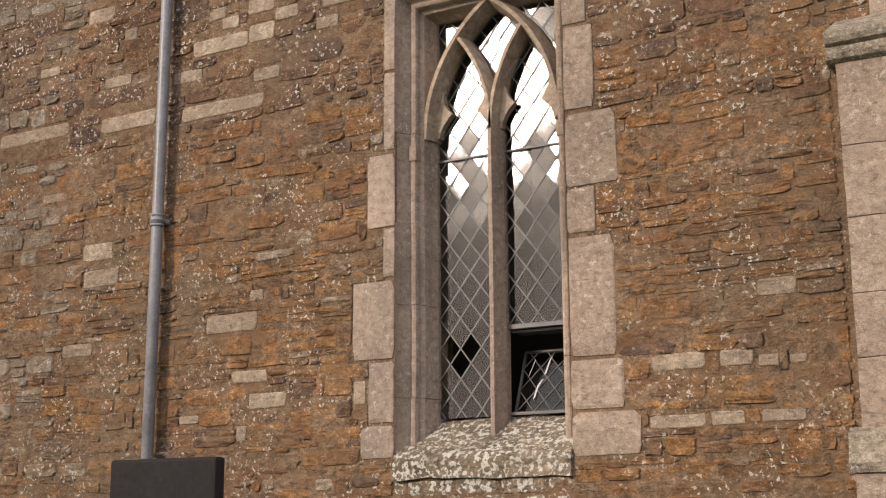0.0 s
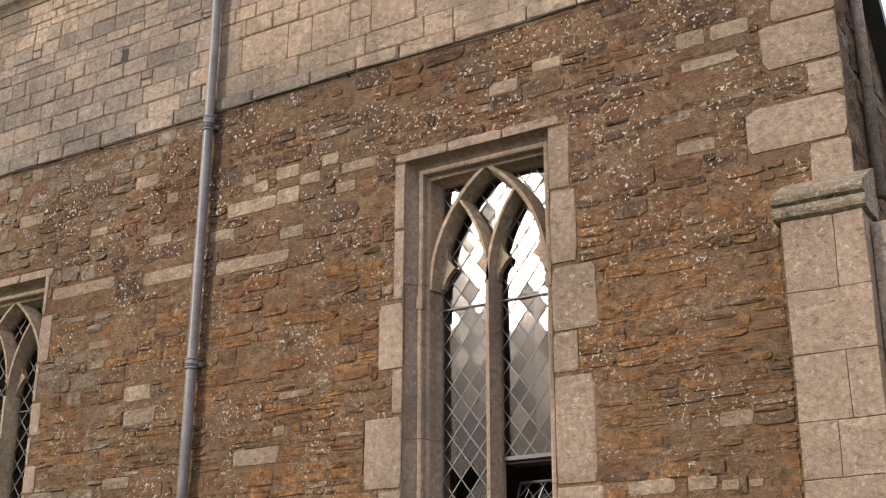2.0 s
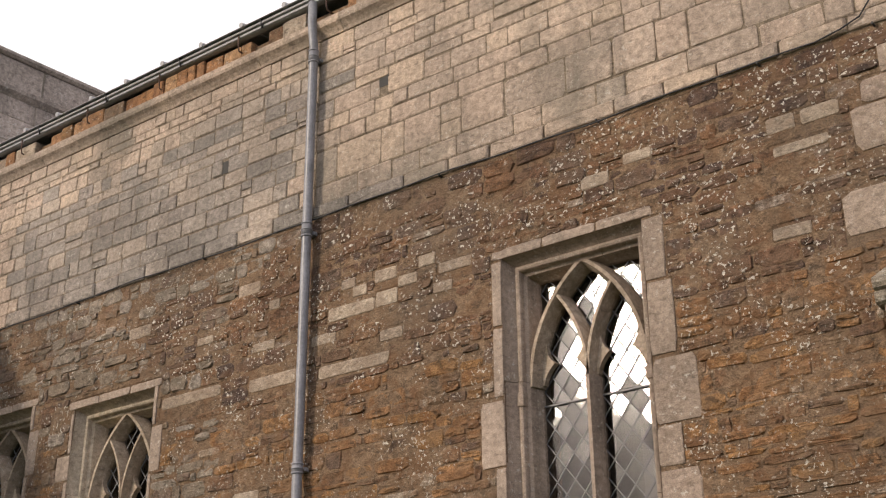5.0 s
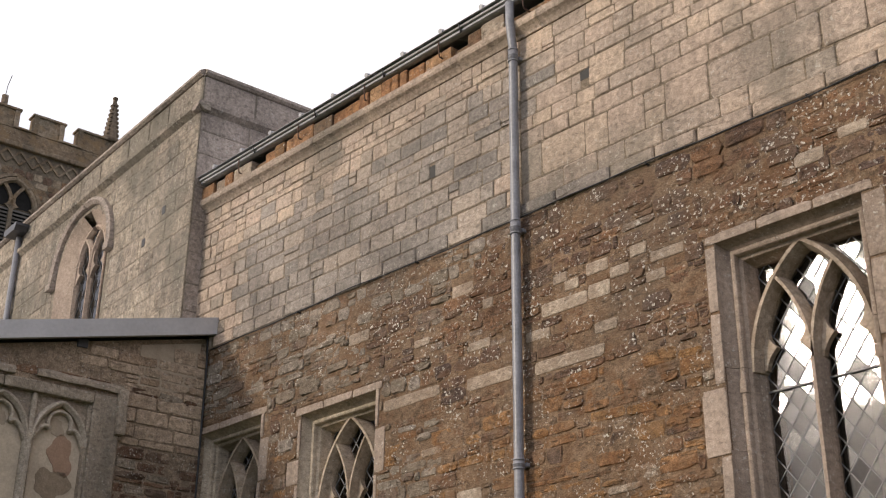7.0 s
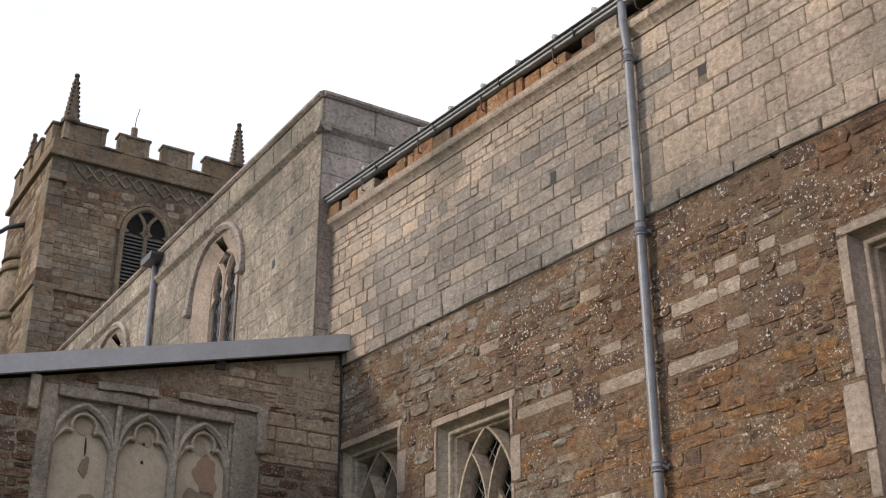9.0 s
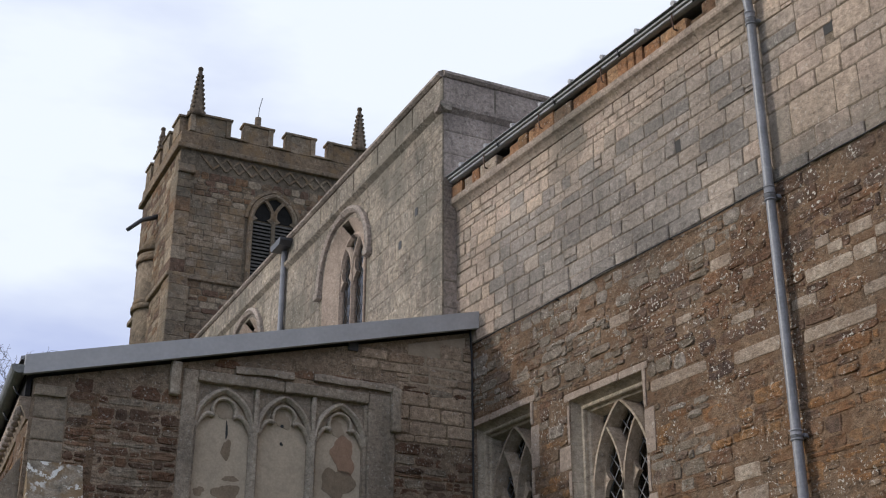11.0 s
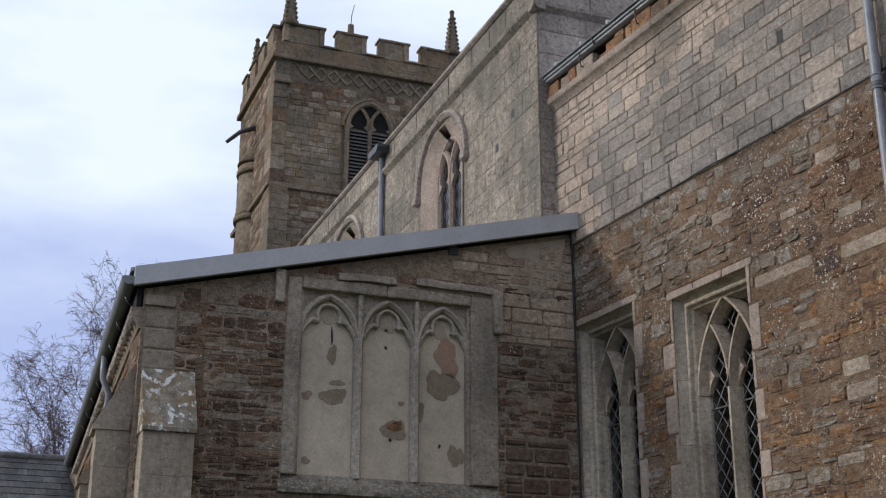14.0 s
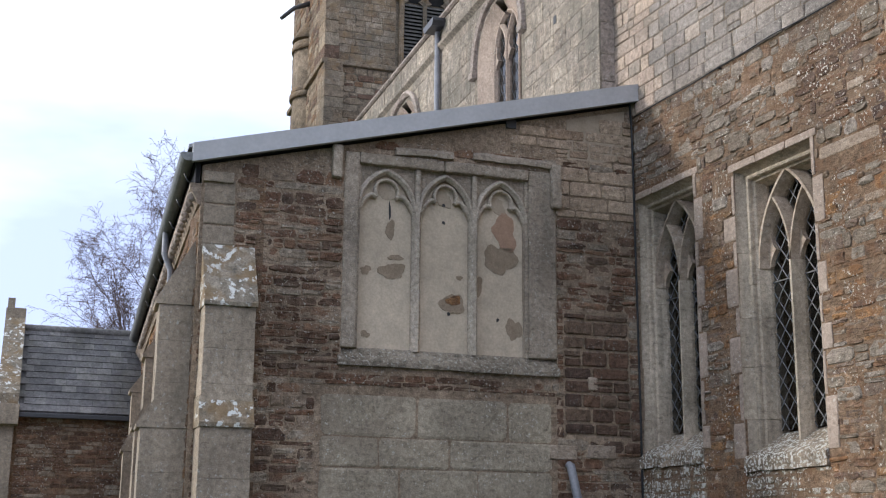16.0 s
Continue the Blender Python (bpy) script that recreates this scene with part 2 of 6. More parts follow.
TAN = stone_mat("tan gable stone", [(0, (0.44, 0.335, 0.242)), (0.4, (0.485, 0.368, 0.265)), (0.8, (0.36, 0.26, 0.182)), (1, (0.34, 0.175, 0.095))], lichen=0.5, grain=16, stain=0.6, bump=0.8, pits=0.4, soft=0.9)
RENDER = stone_mat("greenish grey lichened ashlar", [(0, (0.375, 0.318, 0.238)), (0.5, (0.42, 0.352, 0.262)), (1, (0.395, 0.34, 0.26))], lichen=0.9, lichen_tone=(0.58, 0.54, 0.47), grain=18, stain=0.7, bump=0.8, streak=0.35, soft=0.75, blotch=0.45, blotch_tone=(0.25, 0.20, 0.15), pits=0.3, spot=22.0, spread=0.40)
PLASTER = stone_mat("cream lime plaster", [(0, (0.513, 0.429, 0.325)), (1, (0.529, 0.441, 0.337))], grain=6, stain=0.3, bump=0.2, soft=0.3)
PATCH = stone_mat("brown plaster repair", [(0, (0.285, 0.222, 0.158)), (1, (0.305, 0.238, 0.168))], grain=12, stain=0.4, bump=0.4, soft=0.4)
PATCH_SOFT = stone_mat("tan plaster stain", [(0, (0.38, 0.31, 0.23)), (1, (0.40, 0.325, 0.245))], grain=8, stain=0.3, bump=0.2, soft=0.3)
PATCH_PINK = stone_mat("pink plaster repair", [(0, (0.33, 0.215, 0.149)), (1, (0.352, 0.231, 0.16))], grain=12, stain=0.3, bump=0.3, soft=0.3)
BUTT = stone_mat("greenish buttress ashlar", [(0, (0.318, 0.258, 0.192)), (0.5, (0.352, 0.286, 0.216)), (1, (0.33, 0.267, 0.202))], lichen=0.6, lichen_tone=(0.48, 0.47, 0.43), grain=18, stain=0.65, bump=0.45, streak=0.4, pits=0.3, soft=0.65)
PLATE = stone_mat("orange brown plate stone", [(0, (0.36, 0.185, 0.085)), (0.5, (0.30, 0.15, 0.075)), (1, (0.40, 0.24, 0.13))], lichen=0.4, grain=12, stain=0.7, bump=1.0, pits=0.6)
ORANGE = stone_mat("orange lichened coping", [(0, (0.25, 0.213, 0.165)), (0.5, (0.27, 0.23, 0.178)), (1, (0.24, 0.195, 0.14))], lichen=1.0, lichen_tone=(0.66, 0.65, 0.61), warm=(0.215, 0.135, 0.06), grain=9, stain=0.6, bump=0.5, spot=7.0, spread=0.34, dense=0.53)
FRAME_B = stone_mat("brown grey weathered window stone", [(0, (0.40, 0.333, 0.262)), (0.5, (0.435, 0.362, 0.285)), (1, (0.375, 0.31, 0.242))], lichen=0.6, lichen_tone=(0.55, 0.52, 0.46), grain=20, stain=0.7, bump=0.7, streak=0.3, pits=0.35, cover=0.35, cover_tone=(0.265, 0.212, 0.158), soft=0.8)
FRAME_PALE = stone_mat("worn grey tracery stone", [(0, (0.45, 0.385, 0.31)), (1, (0.485, 0.418, 0.338))], lichen=0.5, grain=20, stain=0.6, bump=0.5, pits=0.3, soft=0.7)
TRACERY = stone_mat("brown weathered tracery stone", [(0, (0.40, 0.32, 0.248)), (1, (0.45, 0.365, 0.285))], lichen=0.4, grain=20, stain=0.7, bump=0.5, pits=0.3, soft=0.7, cover=0.35, cover_tone=(0.22, 0.155, 0.10))
IRON_BLOCK = stone_mat("dark ironstone block", [(0, (0.125, 0.078, 0.054)), (0.3, (0.092, 0.060, 0.045)), (0.6, (0.165, 0.112, 0.078)), (0.85, (0.15, 0.088, 0.058))], lichen=0.5, lichen_tone=(0.42, 0.40, 0.35), bump=1.0, stain=0.7, pits=0.5)
SILL_GREY = stone_mat("grey crusted sill stone", [(0, (0.26, 0.22, 0.17)), (1, (0.29, 0.245, 0.19))], lichen=0.9, lichen_tone=(0.44, 0.42, 0.37), grain=14, stain=0.7, bump=1.0, pits=0.5, spread=0.34, dense=0.55)
# pinnacles and post: the shade on them is put into this dark tone
PINNACLE = stone_mat("weathered stone darkened for shade", [(0, (0.12, 0.09, 0.062)), (1, (0.14, 0.105, 0.075))], grain=9, stain=0.5, bump=0.6)
LICHEN_SILL = stone_mat("white lichened sill", [(0, (0.23, 0.185, 0.135)), (0.5, (0.29, 0.23, 0.17)), (1, (0.20, 0.15, 0.105))], lichen=1.0, lichen_tone=(0.56, 0.54, 0.49), grain=12, stain=0.7, bump=1.0, pits=0.5, streak=0.3, spread=0.28, dense=0.485)
SLATE = stone_mat("grey slate", [(0, (0.118, 0.111, 0.112)), (0.3, (0.138, 0.13, 0.13)), (0.55, (0.10, 0.095, 0.097)), (0.8, (0.162, 0.152, 0.146))], rough=0.7, lichen=0.4, lichen_tone=(0.25, 0.245, 0.225), grain=12, bump=0.4, soft=0.8, streak=0.6, stain=0.9)
GRASS = stone_mat("churchyard grass", [(0, (0.05, 0.075, 0.022)), (1, (0.06, 0.085, 0.03))], grain=30, stain=0.5, bump=1.0)
BARK = stone_mat("birch bark", [(0, (0.115, 0.082, 0.074)), (1, (0.14, 0.10, 0.09))], grain=12, bump=0.4)


def plain_mat(name, col, rough=0.5, metal=0.0, var=0.25, scale=9.0, spec=0.5):
    m = bpy.data.materials.new(name)
    m.use_nodes = True
    nd, ln = m.node_tree.nodes, m.node_tree.links
    bs = nd["Principled BSDF"]
    bs.inputs["Metallic"].default_value = metal
    bs.inputs["Specular IOR Level"].default_value = spec
    geo = nd.new("ShaderNodeNewGeometry")
    out = None
    for sc_, amt in ((scale, var), (scale * 8, var * 0.6)):
        n = nd.new("ShaderNodeTexNoise")
        n.inputs["Scale"].default_value, n.inputs["Detail"].default_value = sc_, 5
        ln.new(geo.outputs["Position"], n.inputs[0])
        r = nd.new("ShaderNodeMapRange")
        r.inputs["From Min"].default_value, r.inputs["From Max"].default_value = 0.3, 0.7
        r.inputs["To Min"].default_value, r.inputs["To Max"].default_value = 1 - amt, 1 + amt
        ln.new(n.outputs[0], r.inputs["Value"])
        sv = nd.new("ShaderNodeVectorMath")
        sv.operation = "SCALE"
        if out is None:
            sv.inputs[0].default_value = col
            rr = nd.new("ShaderNodeMapRange")
            rr.inputs["To Min"].default_value, rr.inputs["To Max"].default_value = max(0.05, rough - 0.15), min(1, rough + 0.15)
            ln.new(n.outputs[0], rr.inputs["Value"])
            ln.new(rr.outputs[0], bs.inputs["Roughness"])
        else:
            ln.new(out, sv.inputs[0])
        ln.new(r.outputs[0], sv.inputs["Scale"])
        out = sv.outputs[0]
    ln.new(out, bs.inputs["Base Color"])
    return m


VERGE = plain_mat("pale grey coated metal", (0.43, 0.42, 0.425), 0.55, 0.0, 0.08, 3)
LEAD = plain_mat("grey lead sheet", (0.30, 0.30, 0.315), 0.5, 0.0, 0.2, 3)
PIPE = plain_mat("grey painted iron", (0.22, 0.22, 0.24), 0.42, 0.0, 0.22, 5)
GUTTER = plain_mat("weathered grey gutter", (0.17, 0.172, 0.168), 0.55, 0.0, 0.25, 5)
PIPE_DARK = plain_mat("dark painted iron", (0.045, 0.045, 0.05), 0.45, 0.0, 0.25, 6)
CAME = plain_mat("lead came", (0.10, 0.10, 0.105), 0.5, 0.3, 0.2, 20)
CAME_PALE = plain_mat("dusty lead came", (0.15, 0.15, 0.155), 0.6, 0.1, 0.2, 20)
SHARD = plain_mat("white broken glass edge", (0.55, 0.56, 0.56), 0.3, 0.0, 0.15, 20)
DARK_SLAB = plain_mat("matt near-black slab", (0.02, 0.018, 0.019), 0.7, 0.0, 0.25, 4, 0.15)
BELFRY_SHADE = plain_mat("painted belfry shade", (0.018, 0.017, 0.016), 0.9, 0.0, 0.25, 6, 0.1)
BOARD = plain_mat("weathered louvre board", (0.10, 0.092, 0.082), 0.8, 0.0, 0.3, 8, 0.2)
# near-black in place of shade: window room linings and chancel putlog plates
DARK_IN = plain_mat("near-black lining, painted shade", (0.05, 0.047, 0.043), 0.9, 0.0, 0.2, 3)
CABLE = plain_mat("black cable", (0.02, 0.02, 0.022), 0.6)
RUST = plain_mat("rusty iron", (0.09, 0.05, 0.035), 0.8)


def glass_mat():
    m = bpy.data.materials.new("old window glass")
    m.use_nodes = True
    nd, ln = m.node_tree.nodes, m.node_tree.links
    nd.remove(nd["Principled BSDF"])
    tr, gl, mx, fr = nd.new("ShaderNodeBsdfTransparent"), nd.new("ShaderNodeBsdfGlossy"), nd.new("ShaderNodeMixShader"), nd.new("ShaderNodeFresnel")
    tr.inputs[0].default_value = (0.55, 0.58, 0.58, 1)
    gl.inputs["Roughness"].default_value = 0.04
    fr.inputs["IOR"].default_value = 1.66
    geo, nz, bp = nd.new("ShaderNodeNewGeometry"), nd.new("ShaderNodeTexNoise"), nd.new("ShaderNodeBump")
    nz.inputs["Scale"].default_value = 4.0
    bp.inputs["Strength"].default_value, bp.inputs["Distance"].default_value = 0.03, 0.02
    ln.new(geo.outputs["Position"], nz.inputs[0])
    ln.new(nz.outputs[0], bp.inputs["Height"])
    ln.new(bp.outputs[0], gl.inputs["Normal"])
    ln.new(fr.outputs[0], mx.inputs[0])
    ln.new(tr.outputs[0], mx.inputs[1])
    ln.new(gl.outputs[0], mx.inputs[2])
    ln.new(mx.outputs[0], nd["Material Output"].inputs[0])
    return m


GLASS = glass_mat()


# ---- mesh helpers ----
def mesh_ob(name, verts, faces, material, parent=None, label="", smooth=False):
    me = bpy.data.meshes.new(name)
    me.from_pydata([tuple(v) for v in verts], [], faces)
    bm = bmesh.new()
    bm.from_mesh(me)
    bmesh.ops.recalc_face_normals(bm, faces=bm.faces)
    bm.to_mesh(me)
    bm.free()
    if smooth:
        me.shade_smooth()
    me.materials.append(material)
    ob = new(name, me)
    if parent:
        ob.parent = parent
    if label:
        tagged(ob, label)
    return ob


def part(name, bm, material, parent, label=""):
    me = bpy.data.meshes.new(name)
    bmesh.ops.recalc_face_normals(bm, faces=bm.faces)
    bm.to_mesh(me)
    bm.free()
    me.materials.append(material)
    ob = new(name, me)
    ob.parent = parent
    if label:
        tagged(ob, label)
    return ob


def thing(name, m, label, category, group="", kind=""):
    ob = new(name)
    ob.matrix_world = m
    return tagged(ob, label, category, group, kind)


def add_box(bm, a, b, bevel=0.0):
    r = bmesh.ops.create_cube(bm, size=1)
    for v in r["verts"]:
        v.co = Vector([p + (q - p) * (k + 0.5) for p, q, k in zip(a, b, v.co)])
    if bevel:
        edges = {e for v in r["verts"] for e in v.link_edges}
        bmesh.ops.bevel(bm, geom=list(edges), offset=bevel, segments=2, affect="EDGES", profile=0.6)


WORN = set()


def wear(bm, amount=0.006):
    """Cut long edges and push the points about a little, as old stone is worn."""
    for axis in range(3):
        long_ = [e for e in bm.edges if abs((e.verts[0].co - e.verts[1].co)[axis]) > 0.22]
        if long_:
            span = max(abs((e.verts[0].co - e.verts[1].co)[axis]) for e in long_)
            bmesh.ops.subdivide_edges(bm, edges=long_, cuts=min(max(int(span / 0.13), 1), 24), use_grid_fill=True)
    for v in bm.verts:
        v.co += amount * (noise.noise_vector(v.co * 4.0) + 0.7 * noise.noise_vector(v.co * 13.0))


def boxed(name, a, b, material, parent, label="", bevel=0.012):
    bm = bmesh.new()
    add_box(bm, a, b, bevel)
    if material.name in WORN:
        wear(bm)
    return part(name, bm, material, parent, label)


def sweep(bm, pts, prof, closed=False):
    """Sweep a profile (offset across, depth y) along points of the x-z plane."""
    n, rings = len(pts), []
    for i, (x, z) in enumerate(pts):
        a, b = pts[max(i - 1, 0)], pts[min(i + 1, n - 1)]
        d = Vector((b[0] - a[0], b[1] - a[1]))
        d = d.normalized() if d.length else Vector((0, 1))
        nx, nz = d.y, -d.x
        rings.append([bm.verts.new((x + nx * o, y, z + nz * o)) for o, y in prof])
    k = len(prof)
    for r, q in zip(rings, rings[1:]):
        for j in range(k):
            bm.faces.new((r[j], r[(j + 1) % k], q[(j + 1) % k], q[j]))
    bm.faces.new(rings[0])
    bm.faces.new(rings[-1][::-1])


def extruded(bm, poly, axis, a, b):
    """Extrude a polygon of two coordinates along an axis from a to b."""
    def at(p, v):
        return {"x": (v, p[0], p[1]), "y": (p[0], v, p[1]), "z": (p[0], p[1], v)}[axis]
    lo, hi = [bm.verts.new(at(p, a)) for p in poly], [bm.verts.new(at(p, b)) for p in poly]
    n = len(poly)
    for i in range(n):
        bm.faces.new((lo[i], lo[(i + 1) % n], hi[(i + 1) % n], hi[i]))
    bm.faces.new(lo[::-1])
    bm.faces.new(hi)


def tube(bm, pts, r, sides=10):
    """A round pipe along points; r is one radius or one for each point."""
    rings = []
    for i, p in enumerate(pts):
        p = Vector(p)
        d = (Vector(pts[min(i + 1, len(pts) - 1)]) - Vector(pts[max(i - 1, 0)])).normalized()
        u = d.orthogonal().normalized() if i == 0 else (u - d * u.dot(d)).normalized()
        w = d.cross(u)
        rad = r[i] if isinstance(r, (list, tuple)) else r
        rings.append([bm.verts.new(p + (u * math.cos(2 * math.pi * k / sides) + w * math.sin(2 * math.pi * k / sides)) * rad) for k in range(sides)])
    for a, b in zip(rings, rings[1:]):
        for k in range(sides):
            f = bm.faces.new((a[k], a[(k + 1) % sides], b[(k + 1) % sides], b[k]))
            f.smooth = True
    bm.faces.new(rings[0][::-1])
    bm.faces.new(rings[-1])


def wall_mesh(name, x0, x1, z0, z1, thick, holes, material, m, label):
    """A wall in the x-z plane with its face at y = 0 and openings right through it."""
    xs = sorted({x0, x1, *[min(max(h[k], x0), x1) for h in holes for k in (0, 1)]})
    zs = sorted({z0, z1, *[min(max(h[k], z0), z1) for h in holes for k in (2, 3)]})
    solid = {}
    for i in range(len(xs) - 1):
        for j in range(len(zs) - 1):
            cx, cz = (xs[i] + xs[i + 1]) / 2, (zs[j] + zs[j + 1]) / 2
            solid[i, j] = not any(h[0] < cx < h[1] and h[2] < cz < h[3] for h in holes)
    verts, faces = [], []

    def quad(*p):
        faces.append(tuple(range(len(verts), len(verts) + 4)))
        verts.extend(p)
    for (i, j), s in solid.items():
        if not s:
            continue
        a, b, c, d = xs[i], xs[i + 1], zs[j], zs[j + 1]
        quad((a, 0, c), (b, 0, c), (b, 0, d), (a, 0, d))
        quad((a, thick, c), (a, thick, d), (b, thick, d), (b, thick, c))
        for (di, dj), (p, q) in {(-1, 0): ((a, c), (a, d)), (1, 0): ((b, d), (b, c)), (0, -1): ((b, c), (a, c)), (0, 1): ((a, d), (b, d))}.items():
            if not solid.get((i + di, j + dj), False):
                quad((p[0], 0, p[1]), (q[0], 0, q[1]), (q[0], thick, q[1]), (p[0], thick, p[1]))
    ob = mesh_ob(name, verts, faces, material)
    bm = bmesh.new()
    bm.from_mesh(ob.data)
    bmesh.ops.remove_doubles(bm, verts=bm.verts, dist=1e-5)
    bmesh.ops.recalc_face_normals(bm, faces=bm.faces)
    bm.to_mesh(ob.data)
    bm.free()
    ob.matrix_world = m
    return tagged(ob, label, "wall", kind="structure")


# ---- masonry: unit stones shared by all pieces ----
def unit_stone(rng, rugged, corner):
    """A stone 1 wide and 1 high, its face at y = -1 (scaled to its depth), its back at y = 0.4."""
    pts = []
    for cx, cz in ((-0.5, -0.5), (0.5, -0.5), (0.5, 0.5), (-0.5, 0.5)):
        a, b = rng.uniform(0.02, corner), rng.uniform(0.04, corner * 2.2)
        sx, sz = math.copysign(1, cx), math.copysign(1, cz)
        p, q = (cx - sx * a, cz + sz * rng.uniform(-0.03, 0.0)), (cx + sx * rng.uniform(-0.02, 0.0), cz - sz * b)
        pts += [p, q] if sx * sz < 0 else [q, p]
    back = [(x, 0.4, z) for x, z in pts]
    edge = [(x, -0.55 - rng.uniform(0, 0.2) * rugged, z) for x, z in pts]
    face = [(x * 0.93, -1.0 - rng.uniform(-0.35, 0.35) * rugged, z * 0.86) for x, z in pts]
    mid = [(rng.uniform(-0.12, 0.12), -1.0 - rng.uniform(-0.5, 0.5) * rugged, rng.uniform(-0.1, 0.1))]
    verts = back + edge + face + mid
    faces = []
    for k in range(8):
        n = (k + 1) % 8
        faces += [(k, n, 8 + n, 8 + k), (8 + k, 8 + n, 16 + n, 16 + k), (16 + k, 16 + n, 24)]
    return verts, faces


RNG = random.Random(7)
RUBBLE = [unit_stone(RNG, 1.0, 0.24) for _ in range(24)]
PALE_UNITS = [unit_stone(RNG, 0.7, 0.11) for _ in range(12)]
DRESSED = [unit_stone(RNG, 0.12, 0.03) for _ in range(8)]
HEWN = [unit_stone(RNG, 0.5, 0.07) for _ in range(14)]


def mesh_of(unit, name, material):
    me = bpy.data.meshes.new(name)
    me.from_pydata(unit[0], [], unit[1])
    bm = bmesh.new()
    bm.from_mesh(me)
    bmesh.ops.recalc_face_normals(bm, faces=bm.faces)
    bm.to_mesh(me)
    bm.free()
    me.materials.append(material)
    return me


def lay(stones, units, material, parent, name, single, rng, near=None, rest_label="rest of the wall stones", sink=0.0):
    """Lay stones (x, z, w, h, depth) on a wall: the first ones as pieces of their own, the rest joined."""
    if near is not None:
        stones = sorted(stones, key=lambda s: abs(s[0] - near[0]) + abs(s[1] - near[1]))
    meshes = [mesh_of(u, name, material) for u in units]
    verts, faces = [], []
    for k, (x, z, w, h, d) in enumerate(stones):
        u = rng.randrange(len(units))
        tilt = rng.uniform(-0.035, 0.035) if units is RUBBLE else rng.uniform(-0.004, 0.004)
        if k < single:
            ob = new(name, meshes[u])
            ob.parent = parent
            ob.location, ob.scale, ob.rotation_euler = (x, sink * d, z), (w, d, h), (0, tilt, 0)
        else:
            b = len(verts)
            flip, ct, sn = rng.choice((-1, 1)), math.cos(tilt), math.sin(tilt)
            verts += [(x + vx * w * flip * ct + vz * h * sn, (vy + sink) * d, z + vz * h * ct - vx * w * flip * sn) for vx, vy, vz in units[u][0]]
            faces += [tuple(b + i for i in f) for f in units[u][1]]
    if faces:
        tagged(mesh_ob(name, verts, faces, material, parent), rest_label, kind="stuff")


def courses(x0, x1, z0, z1, holes, rng, hh, ww, depth, gap=0.012, wobble=0.0, split=0.3):
    """Fill a rectangle with courses of stones, round the holes (x0, x1, z0, z1)."""
    out, z = [], z0
    while z < z1 - 0.03:
        h = min(rng.uniform(*hh), z1 - z)
        if z1 - z - h < hh[0] * 0.6:
            h = z1 - z
        spans = [(x0, x1)]
        for a, b, c, d in holes:
            if c < z + h - 0.02 and d > z + 0.02:
                spans = [s for p, q in spans for s in ((p, min(q, a)), (max(p, b), q)) if s[1] - s[0] > 0.05]
        for p, q in spans:
            x = p
            while x < q - 0.01:
                w = min(rng.uniform(*ww), q - x)
                if q - x - w < ww[0] * 0.7:
                    w = q - x
                dz = rng.uniform(-wobble, wobble)
                if h > 0.10 and w < 0.3 and wobble and rng.random() < split:
                    hs = h * rng.uniform(0.4, 0.6)
                    out.append((x + w / 2, z + hs / 2 + dz, w - gap, hs - gap, rng.uniform(*depth)))
                    out.append((x + w / 2, z + (h + hs) / 2 + dz, w - gap, h - hs - gap, rng.uniform(*depth)))
                else:
                    out.append((x + w / 2, z + h / 2 + dz, w - gap, h - gap * rng.uniform(0.7, 1.6), rng.uniform(*depth)))
                x += w
        z += h
    return out


# ---- gothic windows ----
def arc(cx, cz, r, a0, a1, n=12):
    return [(cx + r * math.cos(radians(a0 + (a1 - a0) * k / n)), cz + r * math.sin(radians(a0 + (a1 - a0) * k / n))) for k in range(n + 1)]


def clip_poly(poly, x0, x1, z0, z1):
    for axis, lim, keep in ((0, x0, 1), (0, x1, -1), (1, z0, 1), (1, z1, -1)):
        res = []
        for i, p in enumerate(poly):
            q = poly[(i + 1) % len(poly)]
            pin, qin = (p[axis] - lim) * keep >= 0, (q[axis] - lim) * keep >= 0
            if pin:
                res.append(p)
            if pin != qin:
                t = (lim - p[axis]) / (q[axis] - p[axis])
                res.append((p[0] + (q[0] - p[0]) * t, p[1] + (q[1] - p[1]) * t))
        poly = res
        if len(poly) < 3:
            return []
    return poly


